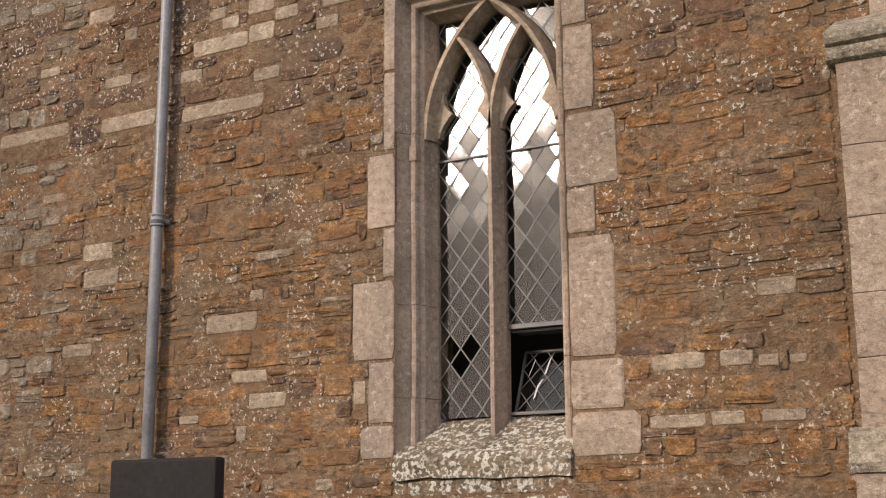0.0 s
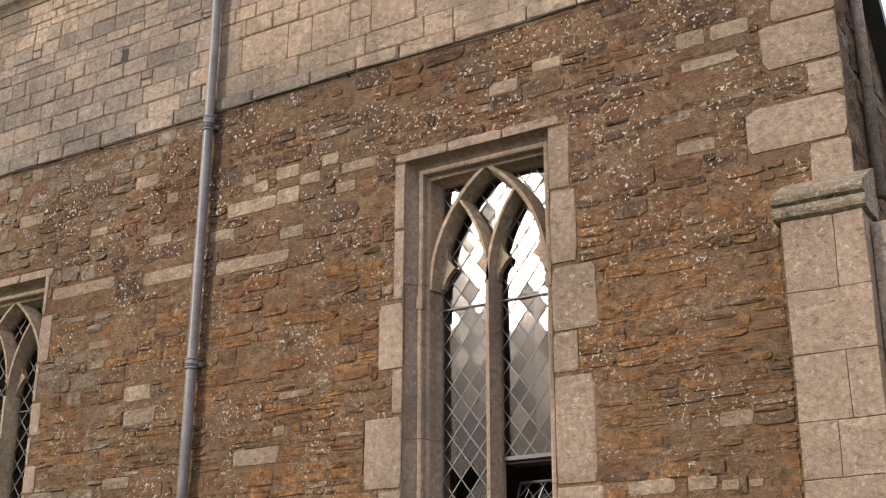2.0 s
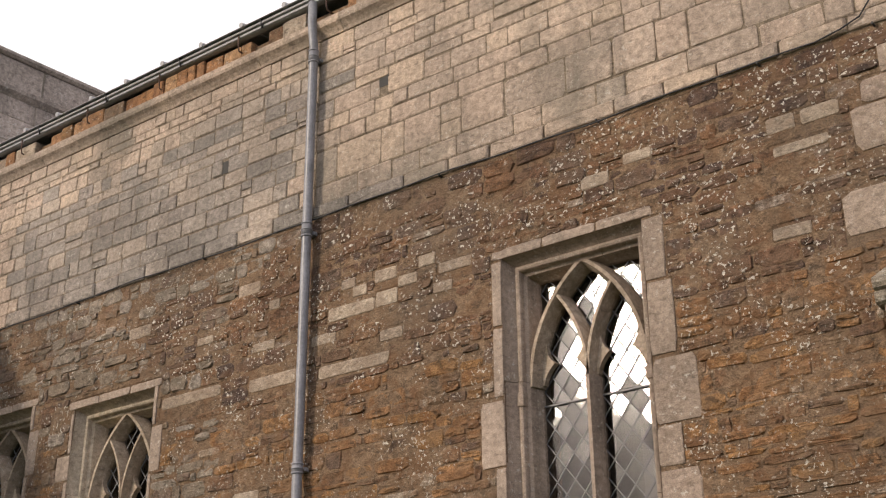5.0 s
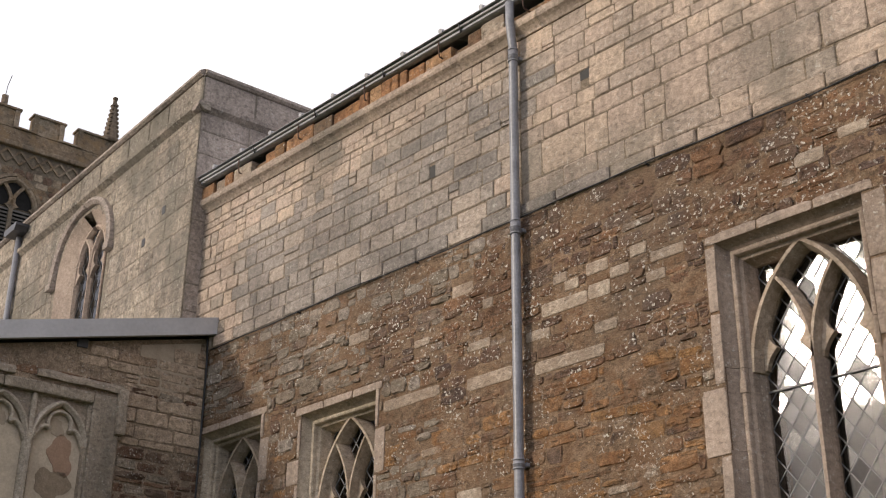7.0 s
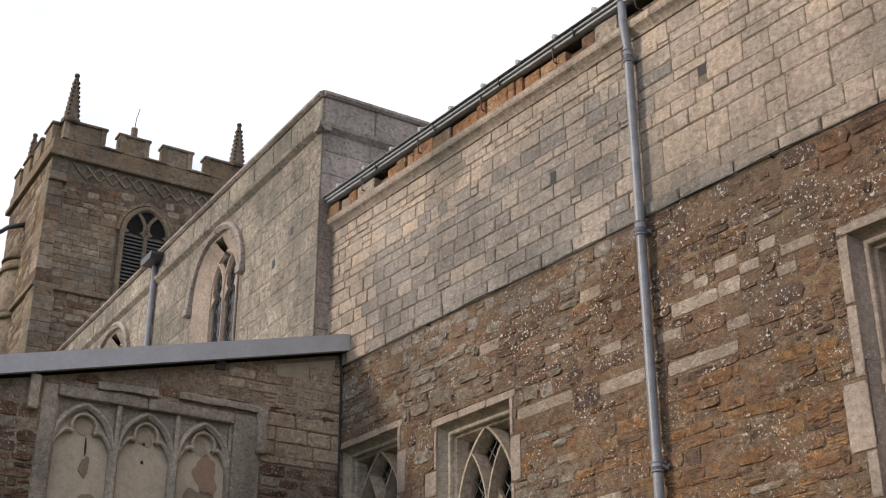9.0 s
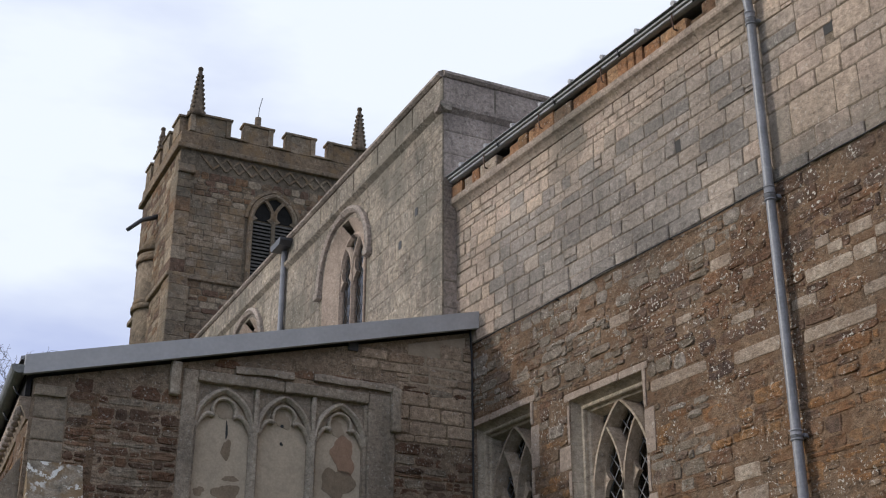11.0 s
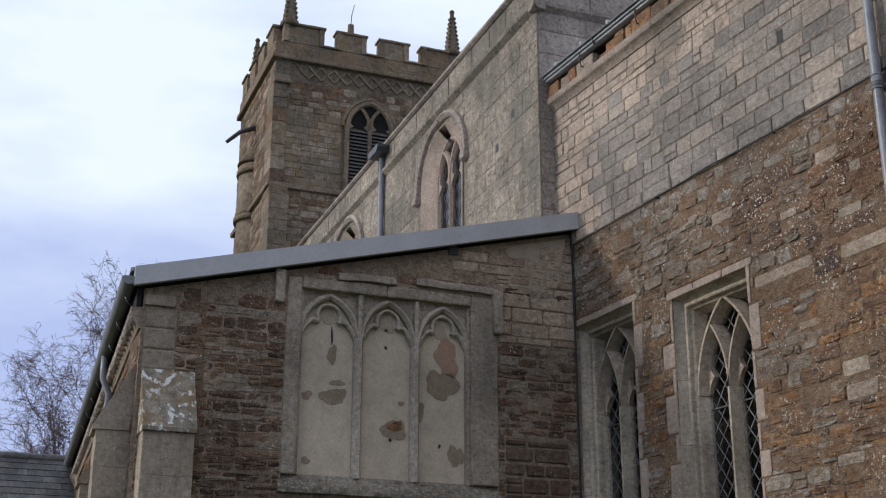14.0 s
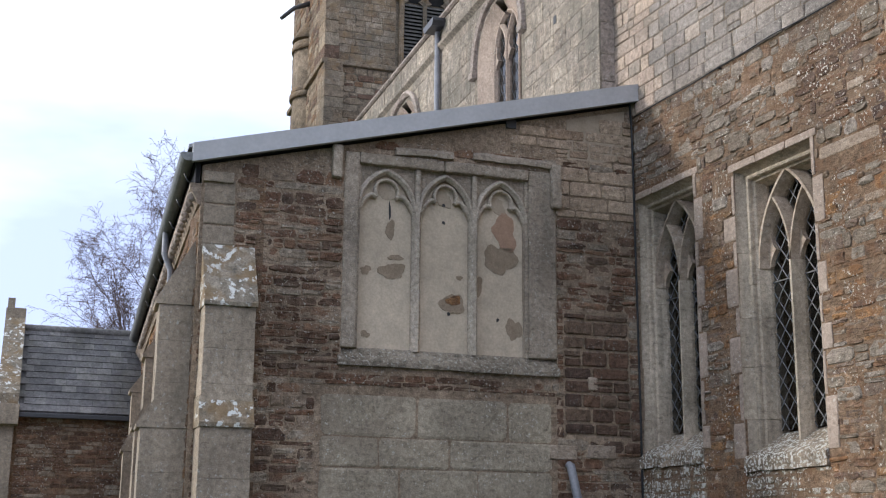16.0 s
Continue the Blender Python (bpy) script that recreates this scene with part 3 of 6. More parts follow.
def glaze(win, x0, x1, z0, z1, y, dw, dh, rng, came, centre=None, missing=()):
    """Diamond panes in lead between x0 and x1, each leaning a little its own way; one pane is centred at centre."""
    ox, oz = centre or (x0 + dw * 0.7, z0)
    cols, rows = int((x1 - x0) / dw) + 3, int((z1 - z0) / dh) + 3
    i0, j0 = int((x0 - ox) / (dw / 2)), int((z0 - oz) / (dh / 2))
    for i in range(i0 - 2, i0 + 2 * cols):
        for j in range(j0 - 2, j0 + 2 * rows):
            if (i + j) % 2:
                continue
            cx, cz = ox + i * dw / 2, oz + j * dh / 2
            poly = clip_poly([(cx - dw / 2, cz), (cx, cz - dh / 2), (cx + dw / 2, cz), (cx, cz + dh / 2)], x0, x1, z0, z1)
            if len(poly) < 3 or any(abs(cx - a) < dw * 0.3 and abs(cz - b) < dh * 0.3 for a, b in missing):
                continue
            ta, tb = rng.gauss(0, 0.008), rng.gauss(0, 0.010)
            mx_, mz_ = sum(p[0] for p in poly) / len(poly), sum(p[1] for p in poly) / len(poly)
            verts = [(p[0], y + (p[0] - mx_) * ta + (p[1] - mz_) * tb, p[1]) for p in poly]
            pane = mesh_ob("pane", verts, [tuple(range(len(verts)))], GLASS, win)
            if pane.data.polygons[0].normal.y > 0:
                pane.data.flip_normals()
            pane.visible_shadow = False
    bars, c, far = bmesh.new(), 0.0050, 60
    for sgn in (1, -1):
        for k in range(-2 * far + 1, 2 * far, 2):
            a, b = (ox + (k - far) * dw / 2, oz - sgn * far * dh / 2), (ox + (k + far) * dw / 2, oz + sgn * far * dh / 2)
            d = Vector((b[0] - a[0], b[1] - a[1])).normalized()
            n = Vector((-d.y, d.x)) * c
            poly = clip_poly([(a[0] + n.x, a[1] + n.y), (b[0] + n.x, b[1] + n.y), (b[0] - n.x, b[1] - n.y), (a[0] - n.x, a[1] - n.y)], x0, x1, z0, z1)
            if len(poly) >= 3:
                extruded(bars, poly, "y", y - 0.006, y + 0.004)
    part("lead_lattice", bars, came, win)


def cusped_head(bm, xl, xr, zs, r, y0, y1, size=0.1):
    """Cusps inside a pointed light between xl and xr, springing at zs."""
    for side in (1, -1):
        x0 = xl if side == 1 else xr
        low = [(x0 + side * size * (math.sin(radians(a)) ** 2), zs - 0.15 + 0.17 * math.sin(radians(a))) for a in range(0, 91, 15)]
        high = []
        for k in range(1, 8):
            t = k / 7
            zz = zs + 0.02 + 0.26 * t
            xa = x0 + side * (r - math.sqrt(max(r * r - (zz - zs) ** 2, 0)))
            high.append((xa + side * (size * 0.95) * (1 - t) * (1 - 0.55 * math.sin(math.pi * t)), zz))
        curve = low + high
        outer = []
        for x, z in curve:
            xa = x0 if z < zs else x0 + side * (r - math.sqrt(max(r * r - (z - zs) ** 2, 0)))
            outer.append((xa - side * 0.02, z))
        for (p, q, a, b) in zip(curve, curve[1:], outer, outer[1:]):
            v = [bm.verts.new((pt[0], yy, pt[1])) for yy in (y0, y1) for pt in (p, q, b, a)]
            for f in ((0, 1, 2, 3), (7, 6, 5, 4), (0, 4, 5, 1), (1, 5, 6, 2), (2, 6, 7, 3), (3, 7, 4, 0)):
                bm.faces.new([v[i] for i in f])


def two_light_window(name, m, label, w_out, z0, z1, zs, apex, dw, dh, rng, came, stone, rough_sill, casement=False, missing=()):
    """Square-headed window w_out wide, moulded with a hollow, a roll and a splay. Local x is centred, the wall face at y = 0."""
    win = thing(name, m, label, "window", "traceried chancel windows", "structure")
    ho = w_out / 2
    k_ = ho / 0.655
    prof = [(h * k_, y) for h, y in ((0.655, -0.008), (0.652, 0.025), (0.640, 0.062), (0.620, 0.095), (0.600, 0.118), (0.592, 0.108), (0.575, 0.102), (0.558, 0.110),
                                     (0.550, 0.130), (0.548, 0.160), (0.537, 0.168), (0.523, 0.176), (0.518, 0.195), (0.508, 0.250), (0.488, 0.300), (0.488, 0.425), (0.656, 0.425))]
    hi, yf, gy = 0.488 * k_, 0.175, 0.335

    def prism(nm, lo, hi_):
        bm = bmesh.new()
        va, vb = [bm.verts.new(p) for p in lo], [bm.verts.new(p) for p in hi_]
        n = len(va)
        for i in range(n):
            bm.faces.new((va[i], va[(i + 1) % n], vb[(i + 1) % n], vb[i]))
        bm.faces.new(va[::-1])
        bm.faces.new(vb)
        for v in bm.verts:
            v.co += 0.004 * noise.noise_vector(v.co * 7.0)
        part(nm, bm, stone, win)
    for sx in (-1, 1):
        cuts = [z0 - 0.40]
        while cuts[-1] < z1 - 1.1:
            cuts.append(cuts[-1] + rng.uniform(0.45, 0.8))
        for za, zb in zip(cuts, cuts[1:]):
            o, e = rng.uniform(-0.003, 0.003), rng.uniform(-0.003, 0.002)
            prism("jamb", [(sx * (h + o), y + e, za + 0.002) for h, y in prof], [(sx * (h + o), y + e, zb - 0.002) for h, y in prof])
        prism("jamb", [(sx * h, y, cuts[-1] + 0.002) for h, y in prof], [(sx * h, y, z1 - (ho - h)) for h, y in prof])
    for xa, xb in ((-1, -0.24), (-0.24, 0.31), (0.31, 1)):
        prism("lintel", [((xa * h if abs(xa) == 1 else xa * ho + 0.002), y, z1 - (ho - h)) for h, y in prof], [((xb * h if abs(xb) == 1 else xb * ho - 0.002), y, z1 - (ho - h)) for h, y in prof])
    top_in = z1 - (ho - 0.488 * k_)
    # bands where the tracery springs
    for sx in (-1, 1):
        boxed("springing_band", (sx * 0.574 * k_ - 0.032, 0.096, zs - 0.17), (sx * 0.574 * k_ + 0.028, 0.17, zs - 0.06), stone, win, "", 0.012)
    rib = [(-0.047, 0.36), (-0.047, 0.295), (-0.032, 0.238), (-0.020, 0.200), (-0.015, yf), (0.015, yf), (0.020, 0.200), (0.032, 0.238), (0.047, 0.295), (0.047, 0.36)]
    bm = bmesh.new()
    sweep(bm, [(0, z0 - 0.14), (0.003, (z0 + zs) / 2), (0, zs)], rib)
    part("mullion", bm, stone, win)
    rise = apex - zs
    ha = hi + 0.035
    r = (ha * ha + rise * rise) / (2 * ha)
    a_end = math.degrees(math.asin(min(rise / r, 1)))
    thin = [(o * 0.82, y + 0.010) for o, y in rib]
    for sx in (-1, 1):
        bm = bmesh.new()
        sweep(bm, [(sx * x, z) for x, z in arc(-(r - ha), zs, r, 0, a_end, 16)], rib)
        part("arch_rib", bm, TRACERY, win)
        bm = bmesh.new()
        lim = math.degrees(math.acos((r - ha / 2) / r))
        sweep(bm, [(sx * x, z) for x, z in arc(-r, zs, r, 0, lim, 12)], thin)
        part("tracery_branch", bm, TRACERY, win)
        bm = bmesh.new()
        xl, xr = (-hi + 0.035, -0.05) if sx < 0 else (0.05, hi - 0.035)
        cusped_head(bm, xl, xr, zs + 0.17, r, 0.275, 0.33, (xr - xl) * 0.26)
        part("cusp", bm, TRACERY, win)
    cas = (0.0, hi, z0, z0 + 0.61) if casement else None
    for xa, xb in ((-hi, -0.002), (0.002, hi)):
        glaze(win, xa, xb, cas[3] if cas and xa > 0 else z0, top_in, gy, dw, dh, rng, came, (-0.244 if xa < 0 else 0.191, zs - 0.23 if xa < 0 else zs - 0.45), missing)
        zz = zs - 0.15
        boxed("saddle_bar", (xa, gy - 0.022, zz), (xb, gy - 0.008, zz + 0.014), CAME, win, "", 0)
    if casement:
        # hopper leaning inwards, with a broken quarry
        a, b, c, d, q = 0.055, *cas[1:], 0.08
        hop = part("hopper", (lambda bm: ([add_box(bm, p, e) for p, e in (((a, 0.23 + q, d - 0.03), (b, 0.28 + q, d)), ((a, 0.24 + q, c), (b, 0.27 + q, c + 0.02)))], bm)[1])(bmesh.new()), CAME, win, "opening iron hopper frame with cracked diamond panes")
        boxed("hopper_hood", (a, 0.28 + q, d - 0.05), (b, 0.46 + q, d - 0.035), CAME, hop, "", 0)
        bm = bmesh.new()
        for sx in (a + 0.03, b - 0.03):
            tube(bm, [(sx, 0.27 + q, c + 0.02), (sx, 0.44 + q, d - 0.17)], 0.012, 6)
        tube(bm, [(a + 0.03, 0.44 + q, d - 0.17), (b - 0.03, 0.44 + q, d - 0.17)], 0.012, 6)
        part("hopper_sash", bm, CAME, hop)
        for i in range(-2, 5):
            for sgn in (1, -1):
                xm = a + 0.03 + i * 0.13
                ts = [t for t in np.linspace(0, 1, 25) if a + 0.03 <= xm + sgn * 0.36 * t <= b - 0.03]
                if len(ts) > 2:
                    bm = bmesh.new()
                    tube(bm, [(xm + sgn * 0.36 * t, 0.27 + q + 0.17 * t, c + 0.02 + (d - c - 0.19) * t) for t in (ts[0], ts[-1])], 0.0045, 5)
                    part("hopper_came", bm, CAME_PALE, hop)
        hpane = mesh_ob("hopper_pane", [(a + 0.03, 0.275 + q, c + 0.02), (b - 0.03, 0.275 + q, c + 0.02), (b - 0.03, 0.445 + q, d - 0.17), (a + 0.03, 0.445 + q, d - 0.17)], [(0, 1, 2, 3)], GLASS, hop)
        if hpane.data.polygons[0].normal.y > 0:
            hpane.data.flip_normals()
        hpane.visible_shadow = False
        for shard in (((0.145, 0.10), (0.16, 0.12), (0.172, 0.19), (0.20, 0.24), (0.19, 0.24), (0.162, 0.20), (0.152, 0.15)), ((0.20, 0.27), (0.215, 0.28), (0.23, 0.36), (0.245, 0.41), (0.225, 0.38), (0.21, 0.32)), ((0.08, 0.26), (0.09, 0.27), (0.12, 0.38), (0.115, 0.39))):
            mesh_ob("glass_shard", [(a + x, 0.262 + q + 0.40 * (z - 0.02), c + z) for x, z in shard], [tuple(range(len(shard)))], SHARD, hop, "pale broken edge of cracked glass")
    # sloping sill
    bm = bmesh.new()
    extruded(bm, [(-0.03, z0 - 0.42), (0.425, z0 - 0.42), (0.425, z0 - 0.005), (0.37, z0 - 0.012), (-0.015, z0 - 0.265), (-0.03, z0 - 0.29)], "x", -ho + 0.004, ho - 0.004)
    bmesh.ops.subdivide_edges(bm, edges=bm.edges, cuts=9, use_grid_fill=True)
    for v in bm.verts:
        v.co += Vector((0, 1, 1)) * 0.020 * (noise.noise(v.co * 9) + 0.5 * noise.noise(v.co * 23)) - Vector((0, 0.010, 0)) * (1 if v.co.y < 0 else 0)
    part("sill", bm, rough_sill, win, "rough sloping sill crusted with white lichen")
    # a near-black box added for the unlit room behind, its shade put into the colour
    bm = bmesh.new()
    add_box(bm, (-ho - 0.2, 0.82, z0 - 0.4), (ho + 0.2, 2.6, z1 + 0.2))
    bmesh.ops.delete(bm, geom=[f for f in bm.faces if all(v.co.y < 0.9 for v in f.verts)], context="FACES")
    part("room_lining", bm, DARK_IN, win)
    return win


WORN.update((FRAME_B.name, FRAME_PALE.name, DRESS.name, DRESS_GREY.name, BUTT.name, PINK.name, TOWER_DRESS.name, PALE.name))

# ---- setting: ground ----
bm = bmesh.new()
bmesh.ops.create_grid(bm, x_segments=60, y_segments=60, size=1)
for v in bm.verts:
    r = max(abs(v.co.x), abs(v.co.y))
    v.co *= 12 + 1500 * r ** 4
    v.co.z = 0.06 * noise.noise(v.co * 0.25) if r < 0.7 else 0.0
me = bpy.data.meshes.new("ground")
bm.to_mesh(me)
bm.free()
me.materials.append(GRASS)
tagged(new("ground", me), "short rough churchyard grass", "ground", kind="structure")

# ---- chancel ----
EAST, CORNER, TOP_A, LINE_A = -1.84, -12.85, 9.05, 6.75
W1 = dict(cx=-4.74, w=1.31, z0=2.73, z1=5.79)
W2 = dict(cx=-10.235, w=1.26, z0=2.74, z1=5.51)
W3 = dict(cx=-12.235, w=1.24, z0=2.88, z1=5.68)
openings = [(q["cx"] - q["w"] / 2 + 0.0, q["cx"] + q["w"] / 2, q["z0"] - 0.41, q["z1"]) for q in (W1, W2, W3)]
wall_south = wall_mesh("wall_south", CORNER - 0.5, EAST, 0, TOP_A, 0.8, openings, MORTAR, Matrix(), "chancel wall of brown ironstone rubble below grey ashlar")

rng = random.Random(11)
# pale blocks that stand out of the rubble: x, z, width, height
pale = [(-3.38, 2.97, 0.34, 0.1), (-2.83, 2.94, 0.12, 0.07), (-2.66, 2.94, 0.1, 0.05), (-3.4, 2.61, 0.35, 0.08), (-3.09, 2.62, 0.2, 0.08), (-2.76, 2.62, 0.26, 0.07), (-8.19, 3.97, 0.38, 0.14), (-5.68, 2.91, 0.1, 0.16), (-6.71, 2.67, 0.09, 0.11), (-6.6, 3.68, 0.12, 0.08), (-7.21, 2.79, 0.19, 0.06), (-6.93, 5.89, 0.17, 0.1), (-8.11, 5.62, 0.29, 0.09), (-7.07, 5.99, 0.17, 0.1), (-2.6, 6.21, 0.29, 0.12), (-2.77, 5.99, 0.42, 0.08), (-8.92, 5.85, 0.23, 0.08), (-8.34, 6.25, 0.3, 0.12), (-9.92, 6.16, 0.34, 0.13), (-7.99, 6.01, 0.14, 0.1),
        (-9.07, 5.3, .85, .12), (-7.98, 5.25, .6, .13), (-6.99, 5.2, .82, .12), (-7.03, 5.73, .56, .13), (-6.62, 5.75, .25, .14), (-6.63, 5.97, .25, .12),
        (-6.17, 5.99, .18, .11), (-5.87, 5.87, .35, .1), (-6.56, 5.4, .25, .1), (-4.08, 6.33, .25, .09), (-4.47, 6.23, .26, .12), (-2.91, 5.35, .29, .1),
        (-2.9, 6.21, .22, .13), (-6.83, 3.49, .48, .14), (-6.48, 2.9, .34, .11), (-6.65, 3.08, .33, .09), (-6.38, 5.86, .22, .1), (-6.0, 5.70, .2, .1), (-7.35, 5.52, .3, .1), (-2.76, 3.37, .23, .1), (-8.41, 3.4, .33, .1), (-8.24, 4.19, .33, .14), (-3.02, 2.97, .2, .1)]
# jamb stones beside the windows
quoins = []
for edge, rows in ((W1["cx"] - 0.655, ((2.45, 2.68, -5.62), (2.68, 3.12, -5.56), (3.12, 3.69, -5.70), (3.69, 4.05, -5.43), (4.05, 4.60, -5.58), (4.60, 5.20, -5.38), (5.20, 5.78, -5.42))),
                   (W1["cx"] + 0.655, ((2.42, 2.70, -3.58), (2.70, 3.03, -3.68), (3.03, 3.83, -3.72), (3.83, 4.14, -3.84), (4.14, 4.65, -3.68), (4.65, 5.25, -3.82), (5.25, 5.78, -3.86)))):
    for za, zb, xe in rows:
        xe = min(xe - 0.045, -5.49) if xe < -5 else xe - 0.045
        quoins.append(((edge + xe) / 2, (za + zb) / 2, abs(xe - edge), zb - za - 0.012, 0.013))
for q, side_l, side_r in ((W2, (0.05, 0.2), (0.04, 0.16)), (W3, (0.02, 0.05), (0.05, 0.16))):
    for sx, lim in ((-1, side_l), (1, side_r)):
        z, k = q["z0"] - 0.28, 0
        while z < q["z1"] + 0.02:
            h = min(rng.uniform(0.26, 0.52), q["z1"] + 0.06 - z)
            if h < 0.1:
                break
            w = lim[1] * rng.uniform(0.8, 1.1) if k % 2 == 0 else lim[0] * rng.uniform(0.8, 1.6)
            xe = q["cx"] + sx * q["w"] / 2
            quoins.append((xe + sx * w / 2, z + h / 2, w, h - 0.012, 0.012))
            z, k = z + h, k + 1
# flat stones over the window heads
for q in (W1, W2, W3):
    x, n_ = q["cx"] - q["w"] / 2 - 0.10, 3
    for k in range(n_):
        w = (q["w"] + 0.20) / n_
        quoins.append((x + w * (k + 0.5), q["z1"] + 0.042, w - 0.006, 0.084, 0.013))
# big corner stones at the east end
corner_q, z, k = [], 4.85, 0
for h, w in ((0.34, 0.28), (0.34, 0.70), (0.26, 0.24), (0.36, 0.55), (0.20, 0.46), (0.24, 0.3)):
    corner_q.append((EAST - w / 2 + 0.006, z + h / 2, w, h - 0.012, 0.015))
    z += h
blocks = [(x, z, w, h, 0.008) for x, z, w, h in pale]
holes = openings + [(x - w / 2, x + w / 2, z - h / 2, z + h / 2) for x, z, w, h, d in blocks + quoins + corner_q]
holes.append((-2.36, EAST, 0, 4.84))
aprons = [(q["cx"] - 0.66, q["cx"] + 0.66, q["z0"] - 0.80, q["z0"] - 0.415) for q in (W1, W2, W3)]
holes += aprons
apron_st = [t for a in aprons for t in courses(*a, [], rng, (0.07, 0.15), (0.10, 0.36), (0.004, 0.02), 0.012, 0.01)]
rubble = courses(CORNER, EAST, 0.9, LINE_A - 0.02, holes, rng, (0.045, 0.165), (0.06, 0.40), (0.006, 0.028), 0.010, 0.018)
rubble = [q for q in rubble if rng.random() > 0.05]
grey_part = [q for q in rubble if q[0] + 1.6 * noise.noise((q[0] * 0.9, 0, q[1] * 1.3)) < -8.3 and q[1] + 1.2 * noise.noise((q[0] * 0.7, 3, q[1])) > 5.6]
grey_part += [q for q in rubble if q[0] < -8.6 and q[1] < 5.6 and noise.noise((q[0] * 1.7, 6, q[1] * 2.3)) + 0.5 * rng.random() > 0.28 and q not in grey_part]
grey_ids = {id(q) for q in grey_part}
rubble = [q for q in rubble if id(q) not in grey_ids]
upper_r = [q for q in rubble if q[1] + 0.9 * noise.noise((q[0] * 0.8, 2, q[1] * 0.8)) > 5.15]
upper_ids = {id(q) for q in upper_r}
LAID = [([q for q in rubble if id(q) not in upper_ids], RUBBLE, IRON, wall_south, "stone", 300, (-5.2, 4.2), "small brown ironstone rubble"),
        (upper_r, RUBBLE, IRON_UP, wall_south, "dark_stone", 250, (-5.2, 5.8), "small dark brown ironstone rubble")]
LAID.append(([(x, z, w, h, d * 1.15) for x, z, w, h, d in grey_part], RUBBLE, IRON_GREY, wall_south, "grey_stone", 120, (-9, 6), "grey lichened rubble stones"))
LAID.append((apron_st, RUBBLE, LICHEN_SILL, wall_south, "apron_stone", 150, None, ""))
LAID.append((blocks, PALE_UNITS, PALE, wall_south, "pale_stone", 60, None, ""))
LAID.append(([q for q in quoins if q[0] > -4.5] + corner_q, PALE_UNITS, PINK, wall_south, "quoin", 80, None, ""))
LAID.append(([q for q in quoins if q[0] <= -4.5], PALE_UNITS, DRESS, wall_south, "quoin", 80, None, ""))
# upper ashlar: rough small blocks over a deep bottom course
PIPE_X = -7.52
putlogs = ((-6.68, 7.975, 0.09, 0.10), (-8.80, 7.72, 0.07, 0.12), (-5.95, 8.05, 0.03, 0.04))
put_gaps = [(x - w / 2, x + w / 2, z - h / 2, z + h / 2) for x, z, w, h in putlogs[:2]]
upper = courses(CORNER - 0.45, PIPE_X, LINE_A, LINE_A + 0.17, [], rng, (0.17, 0.18), (0.35, 0.62), (0.030, 0.038), 0.008)
upper += courses(CORNER - 0.45, PIPE_X, LINE_A + 0.17, 8.74, put_gaps, rng, (0.08, 0.20), (0.12, 0.45), (0.006, 0.018), 0.008, 0.006, 0.06)
upper += courses(PIPE_X, EAST, LINE_A, LINE_A + 0.14, [], rng, (0.14, 0.15), (0.4, 0.7), (0.030, 0.038), 0.008)
upper += courses(PIPE_X, EAST, LINE_A + 0.14, LINE_A + 0.72, [], rng, (0.13, 0.38), (0.22, 0.66), (0.006, 0.022), 0.008, 0.006, 0.06)
upper += courses(PIPE_X, EAST, LINE_A + 0.72, 8.74, put_gaps, rng, (0.11, 0.24), (0.16, 0.55), (0.006, 0.018), 0.008, 0.006, 0.06)
grey_up = [q for q in upper if -12.2 < q[0] + 1.0 * noise.noise((q[0] * 0.8, 1, q[1] * 1.5)) < -7.9 and q[1] + 0.5 * noise.noise((q[0], 5, q[1])) < 8.25 or noise.noise((q[0] * 0.6, 9, q[1] * 1.4)) > 0.42]
grey_ids = {id(q) for q in grey_up}
upper = [q for q in upper if id(q) not in grey_ids]
LAID.append((grey_up, HEWN, ASHLAR_GREY, wall_south, "ashlar_block", 200, (-8, 7), "grey weathered ashlar blocks"))
LAID.append((upper, HEWN, ASHLAR, wall_south, "ashlar_block", 300, (-5.5, 7.3), "weathered ashlar blocks"))
mesh_ob("upper_bedding", [(CORNER - 0.45, -0.004, LINE_A), (EAST, -0.004, LINE_A), (EAST, -0.004, 8.8), (CORNER - 0.45, -0.004, 8.8)], [(0, 1, 2, 3)], ASHLAR_JOINT, wall_south)

# putlog holes are thin dark plates: their depth is only painted shade
for x, z, w, h in putlogs:
    boxed("putlog_shade", (x - w / 2 - 0.01, -0.0065, z - h / 2 - 0.01), (x + w / 2 + 0.01, 0.0, z + h / 2 + 0.01), DARK_IN, wall_south, "thin dark plate painted as the shade in a putlog hole" if w > 0.05 else "", 0)


def mortar_bed(name, x0, x1, z0, z1, gaps, material, parent, step=0.045, base=0.005, swell=0.007):
    """Uneven mortar smeared between and over the stones, with gaps (x0, x1, z0, z1) left free."""
    nx, nz = int((x1 - x0) / step) + 1, int((z1 - z0) / step) + 1
    verts = []
    for j in range(nz + 1):
        for i in range(nx + 1):
            x, z = x0 + (x1 - x0) * i / nx, z0 + (z1 - z0) * j / nz
            y = -base - swell * noise.noise((x * 2.3, 4.0, z * 3.1)) - swell * 0.8 * noise.noise((x * 9.0, 8.0, z * 13.0))
            verts.append((x, min(y, -0.001), z))
    faces = []
    for j in range(nz):
        for i in range(nx):
            cx, cz = x0 + (x1 - x0) * (i + 0.5) / nx, z0 + (z1 - z0) * (j + 0.5) / nz
            if not any(a - 0.01 < cx < b + 0.01 and c - 0.01 < cz < d + 0.01 for a, b, c, d in gaps):
                faces.append((j * (nx + 1) + i, j * (nx + 1) + i + 1, (j + 1) * (nx + 1) + i + 1, (j + 1) * (nx + 1) + i))
    return mesh_ob(name, verts, faces, material, parent, smooth=True)


